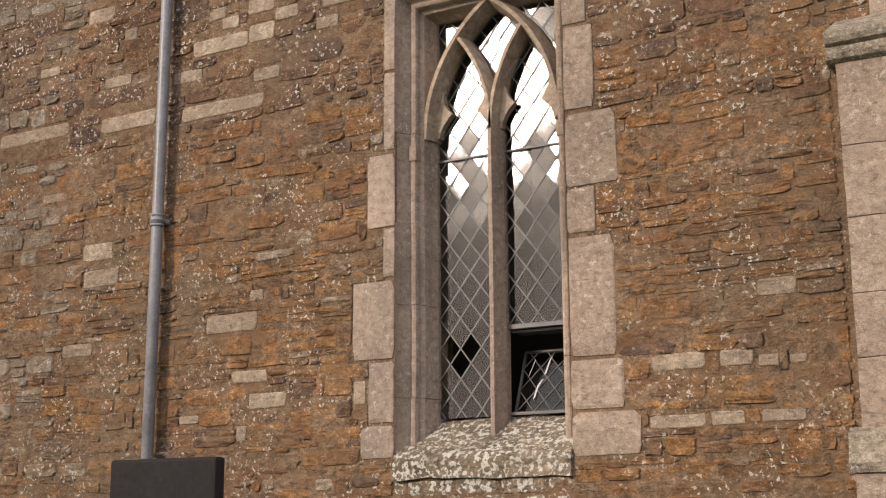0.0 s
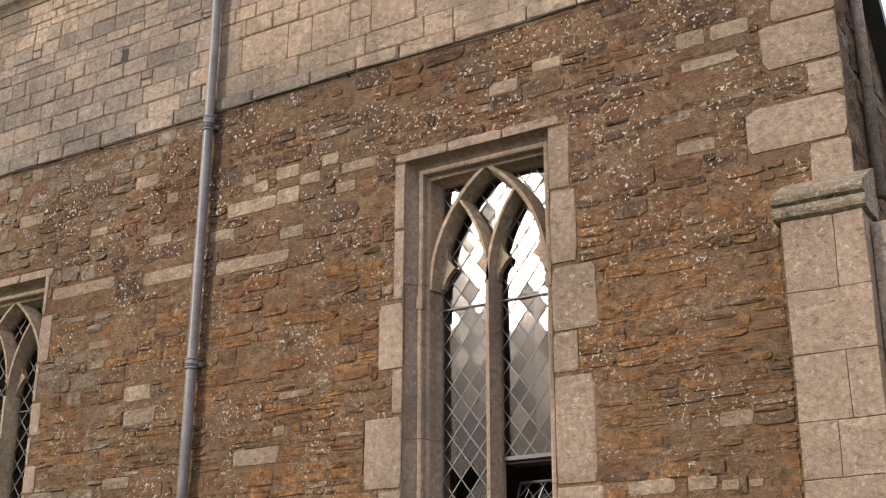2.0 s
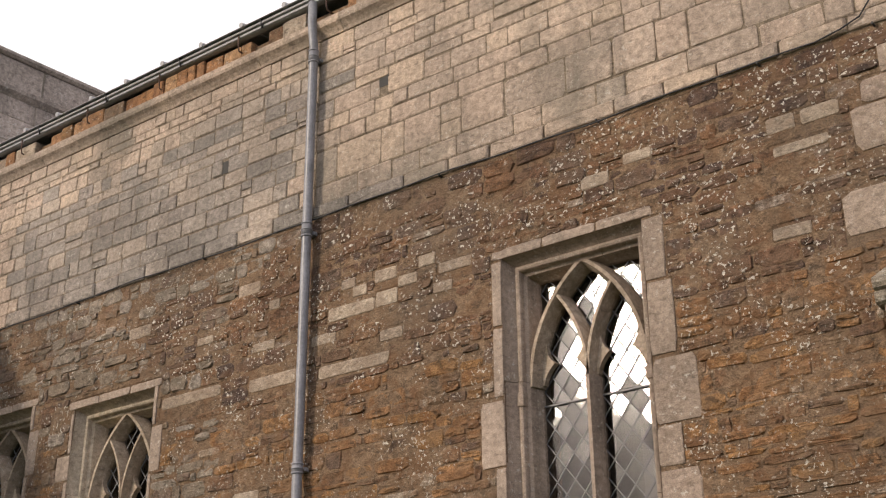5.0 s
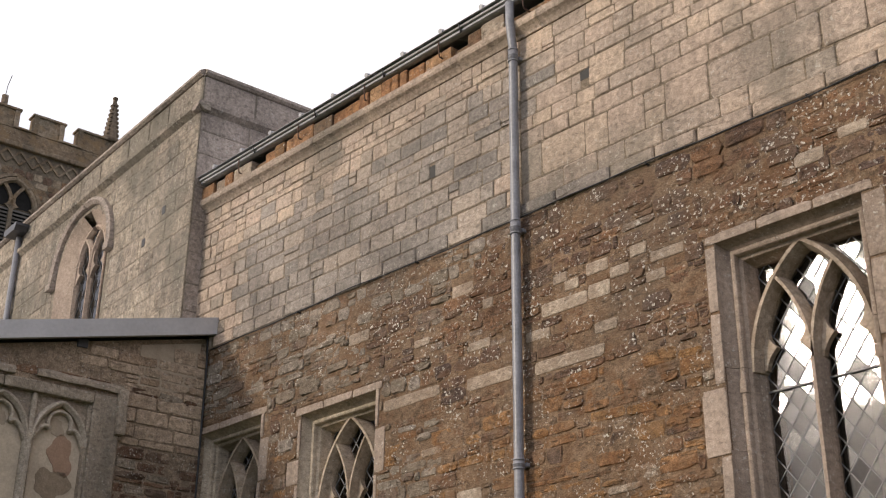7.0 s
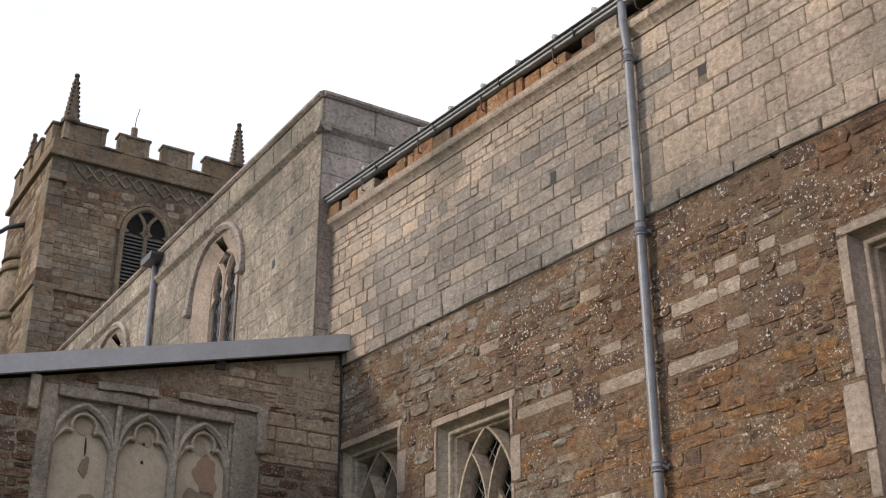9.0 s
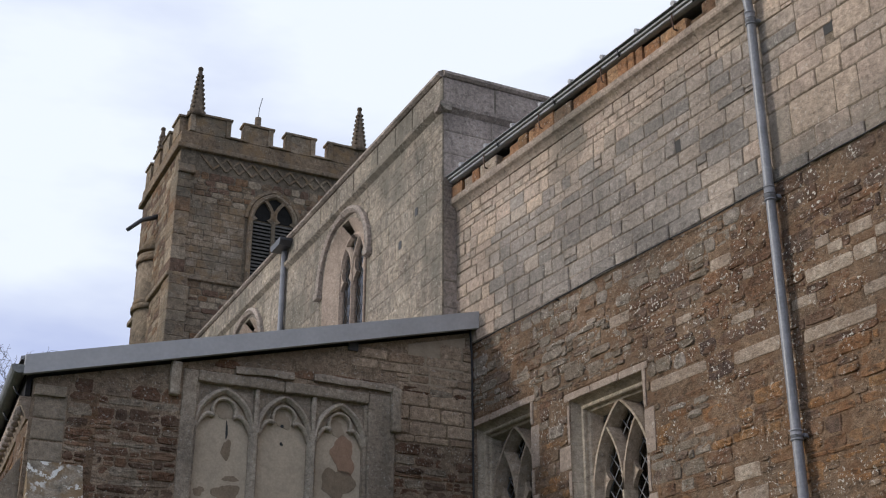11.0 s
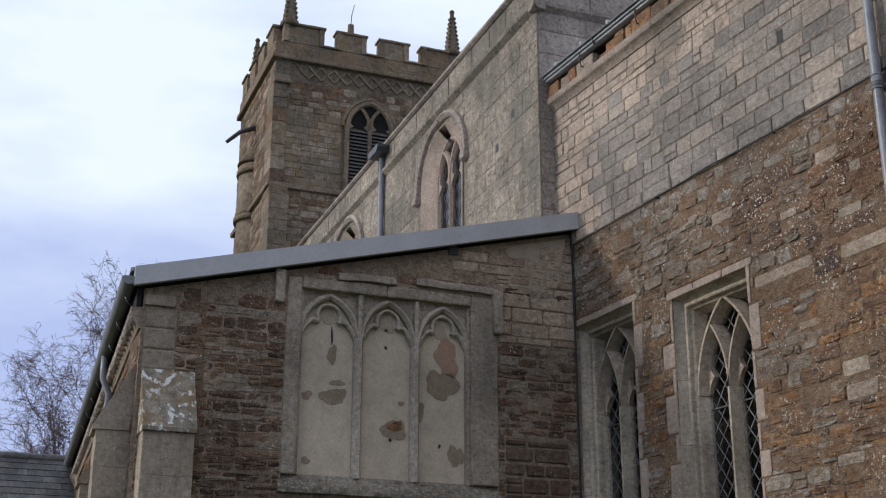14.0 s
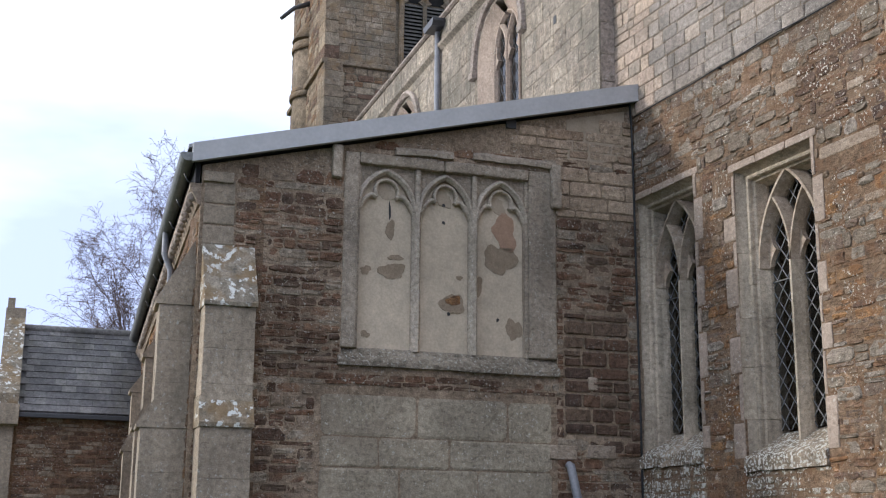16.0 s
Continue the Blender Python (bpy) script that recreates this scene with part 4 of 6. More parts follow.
mortar_bed("mortar_bed", CORNER, EAST - 0.002, 0.9, LINE_A - 0.02, [h for h in holes if h not in aprons], MORTAR, wall_south)

# windows of the chancel
wr = random.Random(3)
for nm, q, came, stone, sill, cas in (("window_1", W1, CAME, DRESS, LICHEN_SILL, True), ("window_2", W2, CAME_PALE, DRESS_WEST, LICHEN_SILL, False), ("window_3", W3, CAME_PALE, DRESS_WEST, LICHEN_SILL, False)):
    two_light_window(nm, Matrix.Translation((q["cx"], 0, 0)), "square-headed two-light stone window with " + ("leaded diamond panes and an open hopper" if cas else "dark leaded diamond panes"),
                     q["w"], q["z0"], q["z1"], q["z1"] - 1.08, q["z1"] - 0.105, 0.164, 0.212, wr, came, stone, sill, cas,
                     ((-0.326, 3.102), (-0.408, 3.208), (-0.244, 3.208)) if cas else ())

# drip line of lead and the cable that follows it
bm = bmesh.new()
pts = [(x, -0.05 - 0.006 * math.sin(x * 3), LINE_A - 0.012 + 0.012 * math.sin(x * 1.7) + 0.006 * math.sin(x * 6.1)) for x in np.arange(CORNER + 0.1, -2.5, 0.15)]
pts += [(-2.35, -0.05, 6.78), (-2.2, -0.05, 6.83), (-2.12, -0.05, 6.93), (-2.1, -0.05, 7.05), (-2.14, -0.05, 7.3), (-2.16, -0.05, 8.6)]
tube(bm, pts, 0.007, 6)
ob = thing("cable", Matrix(), "thin black cable clipped along the stone ledge", "cable")
part("line", bm, CABLE, ob)
for x in (-11, -9, -6, -4.4, -3, -2.12):
    boxed("clip", (x - 0.006, -0.056, LINE_A - 0.020), (x + 0.006, 0.0, LINE_A - 0.002), CABLE, ob, "", 0)

# cornice, broken wall-plate stones, gutter and lead roof
cor = thing("cornice", Matrix(), "hollow-chamfered limestone cornice under the eaves", "cornice", kind="structure")
x = CORNER - 0.45
while x < EAST - 0.1:
    w = min(rng.uniform(0.9, 1.5), EAST - x)
    bm = bmesh.new()
    extruded(bm, [(0.1, 8.74), (-0.02, 8.74), (-0.035, 8.77), (-0.06, 8.80), (-0.10, 8.83), (-0.11, 8.86), (-0.11, 8.91), (0.1, 8.91)], "x", x + 0.003, x + w - 0.003)
    part("moulding", bm, ASHLAR, cor)
    x += w
x = CORNER - 0.4
while x < EAST - 0.1:
    w = min(rng.uniform(0.12, 0.42), EAST - x)
    if rng.random() < 0.95:
        boxed("plate_stone", (x, -0.08 + rng.uniform(-0.015, 0.03), 8.912), (x + w - 0.012, 0.2, 8.912 + rng.uniform(0.18, 0.22)), rng.choice((PLATE, PALE, PLATE, IRON)), cor, "", 0.02)
    x += w
gut = thing("eaves_gutter", Matrix(), "dark grey iron eaves gutter on brackets", "gutter")
bm = bmesh.new()
extruded(bm, [(-0.05, 9.185), (-0.05, 9.150), (-0.095, 9.150), (-0.118, 9.160), (-0.122, 9.185), (-0.114, 9.185), (-0.110, 9.165), (-0.06, 9.158), (-0.06, 9.185)], "x", CORNER - 0.48, EAST + 0.05)
part("trough", bm, LEAD, gut)
boxed("lead_edge", (CORNER - 0.46, -0.150, 9.189), (EAST + 0.07, 0.0, 9.215), LEAD, gut, "grey lead edge of the roof", 0.008)
boxed("stop_end", (CORNER - 0.50, -0.19, 9.11), (CORNER - 0.44, -0.04, 9.21), PIPE_DARK, gut)
for k in range(9):
    x = CORNER + 0.5 + k * 1.25
    bm = bmesh.new()
    tube(bm, [(x, 0.02, 9.0), (x, -0.11, 9.0), (x, -0.122, 9.05), (x, -0.128, 9.18)], 0.009, 6)
    part("bracket", bm, RUST, gut, "thin rusty gutter bracket")
    bm = bmesh.new()
    tube(bm, [(x + 0.35, -0.128, 9.14), (x + 0.35, -0.16, 9.235)], 0.011, 6)
    part("clamp", bm, PIPE_DARK, gut)
roof = thing("chancel_roof", Matrix(), "low-pitched lead roof with rolls", "roof", kind="structure")
mesh_ob("sheet", [(CORNER - 0.4, -0.18, 9.235), (EAST + 0.05, -0.18, 9.235), (EAST - 1.3, 3.3, 9.9), (CORNER - 0.4, 3.3, 9.9), (CORNER - 0.4, 6.8, 9.25), (EAST - 1.2, 6.8, 9.25),
                  (CORNER - 0.4, -0.18, 9.2295), (EAST + 0.05, -0.18, 9.2295), (EAST - 1.3, 3.3, 9.87), (CORNER - 0.4, 3.3, 9.87)], [(0, 1, 2, 3), (3, 2, 5, 4), (6, 7, 8, 9), (0, 1, 7, 6)], LEAD, roof)
for k in range(16):
    x = CORNER + k * 0.62
    bm = bmesh.new()
    tube(bm, [(x, -0.19, 9.25), (x, 3.3, 9.925)], 0.03, 8)
    part("roll", bm, LEAD, roof)

# east end, in shade, and the back walls that close the place
ew = thing("wall_east", Matrix(), "east end wall of weathered rubble in shade", "wall", kind="structure")
bm = bmesh.new()
extruded(bm, [(0.01, 0), (2.6, 0), (2.6, 4.7), (0.12, 7.6), (0.12, 9.0), (0.01, 9.0)], "x", EAST - 0.8, EAST - 0.01)
part("core", bm, MORTAR, ew)
bm = bmesh.new()
extruded(bm, [(0.10, 7.62), (2.7, 4.58), (2.7, 4.70), (0.10, 7.76)], "x", EAST - 0.85, EAST + 0.12)
part("verge", bm, PIPE_DARK, ew, "dark sloping verge board")
boxed("core", (EAST - 2.4, 1.0, 0), (EAST - 1.6, 6.6, 9.0), MORTAR, ew, "", 0)
boxed("back", (CORNER, 5.8, 0), (EAST - 1.6, 6.6, 9.0), MORTAR, ew, "", 0)
side = new("east_face")
side.parent = ew
side.matrix_basis = Matrix.Translation((EAST - 0.01, 0, 0)) @ Matrix.Rotation(radians(90), 4, "Z")
east_stones = courses(0.02, 2.5, 0.9, 7.4, [], rng, (0.10, 0.24), (0.16, 0.5), (0.01, 0.035), 0.012, 0.004)
east_stones = [q for q in east_stones if q[1] + q[3] / 2 < 7.7 - 1.17 * (q[0] + q[2] / 2)]
LAID.append((east_stones, RUBBLE, IRON_DARK, side, "stone", 60, (0.2, 6), "weathered stones of the east end"))
bm = bmesh.new()
tube(bm, [(EAST + 0.05, 0.50, 4.9), (EAST + 0.05, 0.46, 6.2), (EAST + 0.05, 0.40, 6.9), (EAST + 0.06, 0.30, 7.05)], 0.045, 8)
part("hood_mould", bm, DRESS_GREY, ew, "worn hood mould of the east window")

# corner buttress
bt = thing("corner_buttress", Matrix(), "pinkish ashlar buttress with a lichened moulded cap", "buttress")
y, z, k = -0.30, 0.0, 0
while z < 4.54:
    h = min(rng.uniform(0.34, 0.46), 4.55 - z)
    if 4.55 - z - h < 0.15:
        h = 4.55 - z
    xs = [-2.27, -2.27 + (0.24 if k % 2 else 0.33), -1.745] if k % 3 else [-2.27, -1.745]
    for a, b in zip(xs, xs[1:]):
        boxed("block", (a + 0.0015, -0.30 + rng.uniform(0, 0.004), z + 0.0015), (b - 0.0015, 0.0, z + h - 0.002), PINK, bt, "", 0.005)
    z, k = z + h, k + 1
bm = bmesh.new()
extruded(bm, [(0.0, 4.55), (-0.305, 4.55), (-0.335, 4.565), (-0.347, 4.595), (-0.337, 4.630), (-0.315, 4.645), (-0.350, 4.660), (-0.362, 4.690), (-0.355, 4.725), (0.0, 4.92)], "x", -2.31, -1.715)
wear(bm, 0.005)
part("cap", bm, SILL_GREY, bt, "moulded sloping cap grey with lichen")
bm = bmesh.new()
extruded(bm, [(-0.28, 2.271), (-0.385, 2.271), (-0.395, 2.321), (-0.375, 2.351), (-0.355, 2.402), (-0.345, 2.483), (-0.28, 2.513)], "x", -2.335, -1.70)
wear(bm, 0.005)
part("set_off", bm, SILL_GREY, bt, "weathered moulded set-off low on the buttress")
boxed("base_block", (-2.31, -0.365, 0), (-1.715, -0.30, 2.269), PINK, bt, "", 0.01)
boxed("side_block", (-1.745, -0.16, 0), (-1.38, 0.35, 4.5), DRESS_GREY, bt, "", 0.02)

# downpipe
dp = thing("downpipe", Matrix(), "grey painted cast-iron downpipe on a rubble wall", "downpipe")
px_, py_ = -7.52, -0.10
bm = bmesh.new()
tube(bm, [(px_, py_, 0.1), (px_, py_, 4.4), (px_, py_, 8.62), (px_, py_ - 0.02, 8.75), (px_, -0.14, 8.9), (px_, -0.14, 9.14)], 0.045, 14)
part("pipe", bm, PIPE, dp)
for zz, tall in ((4.30, 0.08), (6.55, 0.13), (8.45, 0.13), (2.1, 0.08)):
    bm = bmesh.new()
    tube(bm, [(px_, py_, zz), (px_, py_, zz + tall)], 0.050, 14)
    for dz in (0.0, tall / 2, tall):
        tube(bm, [(px_, py_, zz + dz - 0.008), (px_, py_, zz + dz + 0.008)], 0.054, 14)
    part("collar", bm, PIPE, dp)
    boxed("ear", (px_ - 0.055, -0.06, zz + 0.02), (px_ + 0.055, 0.0, zz + 0.06), PIPE, dp)

# dark slab in the churchyard
sl = thing("headstone", pose(-5.848, -1.72, 0, 0, 0, 2), "tall plain dark slate headstone", "headstone")
boxed("slab", (-0.385, -0.045, 0), (0.385, 0.045, 2.395), DARK_SLAB, sl, "", 0.02)
boxed("plinth", (-0.5, -0.14, -0.05), (0.5, 0.14, 0.16), DRESS_GREY, sl, "", 0.015)

# ---- aisle, nave and tower: one frame of axes, turned a little from the chancel's ----
WEST = Matrix.Translation((CORNER, 0, 0)) @ Matrix.Rotation(radians(-4.68), 4, "Z")
QUARTER = Matrix.Rotation(radians(90), 4, "Z")
rng = random.Random(21)

# aisle end wall; here x runs from the outer corner (-5.23) to the chancel (0)
END = WEST @ QUARTER
wall_b = thing("wall_aisle_end", END, "aisle end wall of dark rubble with a blocked window", "wall", kind="structure")


def slab(name, poly, a, b, material, parent, label=""):
    bm = bmesh.new()
    extruded(bm, poly, "y", a, b)
    return part(name, bm, material, parent, label)


def roof_z(x):
    return 6.93 + (x - 0.07) * (6.93 - 5.56) / 5.4


slab("core", [(-5.23, 0), (0.4, 0), (0.4, roof_z(0.4)), (-5.23, roof_z(-5.23))], 0.16, 0.8, MORTAR, wall_b)
FX0, FX1, FZ0, FZ1 = -3.64, -1.06, 3.48, 5.93
for poly in ([(-5.23, 0), (FX0, 0), (FX0, roof_z(FX0)), (-5.23, roof_z(-5.23))], [(FX1, 0), (0.4, 0), (0.4, roof_z(0.4)), (FX1, roof_z(FX1))],
             [(FX0, 0), (FX1, 0), (FX1, FZ0), (FX0, FZ0)], [(FX0, FZ1), (FX1, FZ1), (FX1, roof_z(FX1)), (FX0, roof_z(FX0))]):
    slab("facing", poly, 0.0, 0.158, POINTING, wall_b)
edge = random.Random(21)
left = [(-3.86 + edge.uniform(-0.07, 0.05), 0.3 + k * 0.19) for k in range(15)]
right_ = [(-1.12 + edge.uniform(-0.03, 0.05), 0.3 + k * 0.19) for k in range(15)]
slab("render_coat", left + [(-3.4, 3.19), (-2.9, 3.23), (-2.2, 3.18), (-1.6, 3.22)] + right_[::-1], -0.004, 0.0, POINTING, wall_b, "pointing behind the ashlar blocks")
ash = courses(-3.84, -1.14, 0.3, 3.17, [], rng, (0.30, 0.40), (0.6, 1.15), (0.009, 0.017), 0.006)
LAID.append((ash, HEWN, RENDER, wall_b, "ashlar_block", 60, None, ""))
boxed("kneeler", (-5.21, -0.05, 5.40), (-4.88, 0.1, 5.52), BUTT, wall_b)
slab("gable_render", [(-0.9, 6.0), (-0.15, 6.2), (-0.12, 6.82), (-0.9, 6.62)], -0.008, 0.0, PATCH_SOFT, wall_b, "brown render under the roof")
st = courses(-5.2, -4.85, 4.7, 5.45, [], rng, (0.2, 0.3), (0.3, 0.36), (0.012, 0.02), 0.01)
LAID.append((st, DRESSED, BUTT, wall_b, "quoin", 20, None, ""))
big = courses(-0.98, -0.14, 2.82, 4.25, [], rng, (0.13, 0.20), (0.2, 0.42), (0.016, 0.034), 0.026, 0.006)
LAID.append((big, PALE_UNITS, IRON_BLOCK, wall_b, "ironstone_block", 60, None, ""))
hol = [(FX0, FX1, FZ0 - 0.02, FZ1 + 0.25), (-3.9, -1.08, 0, 3.26), (-5.23, -4.85, 4.7, 5.45), (-0.98, -0.14, 2.82, 4.25)]
st = courses(-5.2, 0.0, 1.2, 5.38, hol, rng, (0.045, 0.15), (0.08, 0.42), (0.008, 0.03), 0.012, 0.014)
mortar_bed("pointing_bed", -5.2, -0.002, 1.2, 5.38, hol, POINTING, wall_b)
st += courses(-3.3, -0.1, 5.98, 6.1, [], rng, (0.1, 0.12), (0.2, 0.5), (0.01, 0.025))
gable = [q for q in courses(-5.2, 0.0, 5.4, 6.8, hol, rng, (0.09, 0.19), (0.18, 0.60), (0.006, 0.022), 0.012, 0.006) if q[1] + q[3] / 2 < roof_z(q[0] - q[2] / 2) - 0.02]
st += [q for q in gable if q[0] < -3.7]
LAID.append(([q for q in gable if q[0] >= -3.7], PALE_UNITS, TAN, wall_b, "gable_stone", 80, None, ""))
LAID.append((st, RUBBLE, IRON_DARK, wall_b, "stone", 460, (-0.6, 3.6), "dark weathered rubble stones"))
pale_b = [(-1.0, 2.62, 0.34, 0.17, 0.03), (-0.52, 2.64, 0.36, 0.16, 0.03), (-0.62, 3.42, 0.12, 0.16, 0.03)]
LAID.append((pale_b, DRESSED, PALE, wall_b, "pale_stone", 5, None, ""))

# blocked three-light window
bw = thing("window_blocked", END, "blocked three-light stone window filled with patched cream plaster", "window", kind="structure")
boxed("jamb", (FX0, -0.014, FZ0 + 0.2), (FX0 + 0.17, 0.16, FZ1 - 0.002), FRAME_B, bw, "", 0.02)
boxed("jamb", (-1.40, -0.014, FZ0 + 0.2), (FX1, 0.16, FZ1 - 0.002), FRAME_B, bw, "", 0.02)
boxed("jamb_step", (FX0 + 0.17, 0.03, FZ0 + 0.2), (FX0 + 0.2, 0.16, 5.80), FRAME_B, bw, "", 0.008)
boxed("jamb_step", (-1.44, 0.03, FZ0 + 0.2), (-1.40, 0.16, 5.80), FRAME_B, bw, "", 0.008)
for a, b in ((FX0 + 0.17, -2.45), (-2.45, -1.40)):
    boxed("lintel", (a + 0.002, -0.022, 5.80), (b - 0.002, 0.16, FZ1), FRAME_B, bw, "", 0.022)
bm = bmesh.new()
extruded(bm, [(-0.06, FZ0 + 0.0), (0.16, FZ0 + 0.0), (0.16, FZ0 + 0.235), (0.06, FZ0 + 0.21), (-0.06, FZ0 + 0.05)], "x", FX0 - 0.03, FX1 + 0.02)
bmesh.ops.subdivide_edges(bm, edges=bm.edges, cuts=11, use_grid_fill=True)
for v in bm.verts:
    v.co += Vector((0, 1, 1)) * 0.016 * (noise.noise(v.co * 7) + 0.6 * noise.noise(v.co * 19))
part("sill", bm, SILL_GREY, bw, "sloping grey sill crusted with lichen")
lights = ((-3.45, -2.80), (-2.72, -2.11), (-2.03, -1.43))
for a, b in (lights[0][1], lights[1][0]), (lights[1][1], lights[2][0]):
    bm = bmesh.new()
    c = (a + b) / 2
    h = (b - a) / 2 + 0.012
    extruded(bm, [(c - h, 0.158), (c - h, 0.07), (c - h * 0.4, 0.015), (c + h * 0.4, 0.015), (c + h, 0.07), (c + h, 0.158)], "z", FZ0 + 0.2, 5.30)
    part("mullion", bm, FRAME_PALE, bw)
    boxed("mullion_head", (c - h * 0.5, 0.02, 5.30), (c + h * 0.5, 0.158, 5.80), FRAME_PALE, bw, "", 0.01)
for a, b in lights:
    c, hw, zs, rise = (a + b) / 2, (b - a) / 2 + 0.01, 5.29, 0.465
    r = (hw * hw + rise * rise) / (2 * hw)
    ang = math.degrees(math.asin(min(1, rise / r)))
    bm = bmesh.new()
    right = arc(c + hw - r, zs, r, 0, ang, 10)
    left = [(2 * c - x, z) for x, z in right]
    for pts in (right, left):
        for p, q in zip(pts, pts[1:]):
            v = [bm.verts.new((x, y, z)) for y in (0.075, 0.158) for x, z in (p, q, (q[0], 5.805), (p[0], 5.805))]
            for f in ((0, 1, 2, 3), (7, 6, 5, 4), (0, 4, 5, 1)):
                bm.faces.new([v[i] for i in f])
    part("spandrel", bm, FRAME_B, bw)
    # arch, round upper foil and two side lobes, each a moulded rib
    fz, fr_ = zs + 0.225, 0.135
    foil = arc(c, fz, fr_, -32, 212, 20)
    tipx, tipz = fr_ * math.cos(radians(32)), fz - fr_ * math.sin(radians(32))
    for nm, pts, kk in (("arch_rib", right, 1.0), ("arch_rib", left, 1.0), ("foil", foil, 0.5),
                        ("lobe", [(c + tipx + (hw - tipx) * t, tipz + 0.055 * math.sin(math.pi * t) - (tipz - zs + 0.03) * t ** 1.6) for t in np.linspace(0, 1, 9)], 0.66),
                        ("lobe", [(c - tipx - (hw - tipx) * t, tipz + 0.055 * math.sin(math.pi * t) - (tipz - zs + 0.03) * t ** 1.6) for t in np.linspace(0, 1, 9)], 0.66)):
        bm = bmesh.new()
        sweep(bm, pts, [(-0.036 * kk, 0.062), (-0.008, 0.018 if kk == 1 else 0.045), (0.008, 0.018 if kk == 1 else 0.045), (0.036 * kk, 0.062), (0.036 * kk, 0.15), (-0.036 * kk, 0.15)])
        part(nm, bm, FRAME_PALE, bw)
    boxed("plaster_panel", (a - 0.03, 0.12, FZ0 + 0.18), (b + 0.03, 0.159, 5.80), PLASTER, bw, "", 0)


def blob(name, cx, cz, w, h, y, material, parent, seed, label=""):
    r_ = random.Random(seed)
    ph = [r_.uniform(0, 6.28) for _ in range(4)]
    ring = []
    for a in np.linspace(0, 2 * math.pi, 33)[:-1]:
        k = 1 + 0.16 * math.sin(2 * a + ph[0]) + 0.12 * math.sin(3 * a + ph[1]) + 0.08 * math.sin(5 * a + ph[2]) + 0.05 * math.sin(9 * a + ph[3])
        ring.append((cx + w / 2 * math.cos(a) * k, cz + h / 2 * math.sin(a) * k))
    slab(name, ring, y, y + 0.006, material, parent, label)


for k, (cx, cz, w, h, mt) in enumerate(((-3.06, 5.08, 0.12, 0.2, PATCH), (-3.03, 4.60, 0.28, 0.2, PATCH), (-3.34, 4.59, 0.12, 0.1, PATCH), (-2.99, 4.76, 0.16, 0.07, PATCH), (-1.72, 4.84, 0.36, 0.38, PATCH),
                                        (-1.66, 5.17, 0.30, 0.42, PATCH_PINK), (-2.0, 4.5, 0.14, 0.2, PATCH), (-1.55, 4.02, 0.18, 0.26, PATCH), (-2.22, 4.58, 0.07, 0.06, PATCH), (-3.33, 3.86, 0.1, 0.08, PATCH),
                                        (-3.12, 5.53, 0.2, 0.2, PATCH_SOFT), (-2.42, 5.50, 0.18, 0.2, PATCH_SOFT), (-1.76, 5.48, 0.2, 0.2, PATCH_SOFT), (-2.3, 4.27, 0.26, 0.26, PATCH), (-2.29, 4.31, 0.16, 0.12, IRON))):
    blob("plaster_patch", cx, cz, w, h, 0.114 if mt is not IRON else 0.108, mt, bw, k, "")
# crack and small holes are flat black shapes; the shade in them is painted
blob("dark_crack", -3.07, 5.30, 0.025, 0.20, 0.112, CABLE, bw, 50, "flat black shape painted as the shade in a plaster crack")
for k, (cx, cz) in enumerate(((-2.42, 5.43), (-2.42, 5.22), (-1.75, 4.12), (-2.35, 4.15))):
    blob("dark_hole", cx, cz, 0.035, 0.04, 0.110, CABLE, bw, 60 + k, "")
# hood mould with label stops
hood = thing("hood_mould", END, "worn limestone hood mould with block label stops", "moulding", kind="structure")
for a, b, za, zb in ((-3.05, -2.35, 5.98, 6.0), (-2.10, -1.05, 6.02, 6.01)):
    bm = bmesh.new()
    sweep(bm, [(a, za), (b, zb)], [(-0.05, 0.0), (-0.05, -0.02), (-0.01, -0.05), (0.045, -0.05), (0.045, 0.0)])
    wear(bm, 0.016)
    part("length", bm, FRAME_B, hood)
boxed("label_stop", (-3.80, -0.10, 5.58), (-3.68, 0.0, 5.97), FRAME_B, hood, "", 0.03)
boxed("label_stop", (-1.13, -0.10, 5.47), (-1.01, 0.0, 6.02), FRAME_B, hood, "", 0.03)
# verge of the lean-to roof
ar = thing("aisle_roof", END, "lean-to lead roof with a smooth grey metal verge", "roof", kind="structure")
slab("verge", [(-5.36, 5.57), (0.09, 6.95), (0.09, 7.17), (-5.36, 5.78)], -0.16, -0.09, VERGE, ar)
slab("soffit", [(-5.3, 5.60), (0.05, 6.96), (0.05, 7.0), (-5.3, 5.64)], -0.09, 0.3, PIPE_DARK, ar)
mesh_ob("sheet", [(-5.40, -0.09, 5.74), (0.0, -0.09, 7.11), (0.0, -0.09, 7.15), (-5.40, -0.09, 5.78), (-4.5, 19, 5.74), (0.0, 19, 7.11), (0.0, 19, 7.15), (-4.5, 19, 5.78)],
        [(0, 1, 2, 3), (7, 6, 5, 4), (0, 4, 5, 1), (1, 5, 6, 2), (2, 6, 7, 3), (3, 7, 4, 0)], LEAD, ar)
slab("verge_end", [(0.02, 6.98), (0.13, 7.0), (0.13, 7.2), (0.02, 7.19)], -0.17, -0.02, PIPE_DARK, ar)
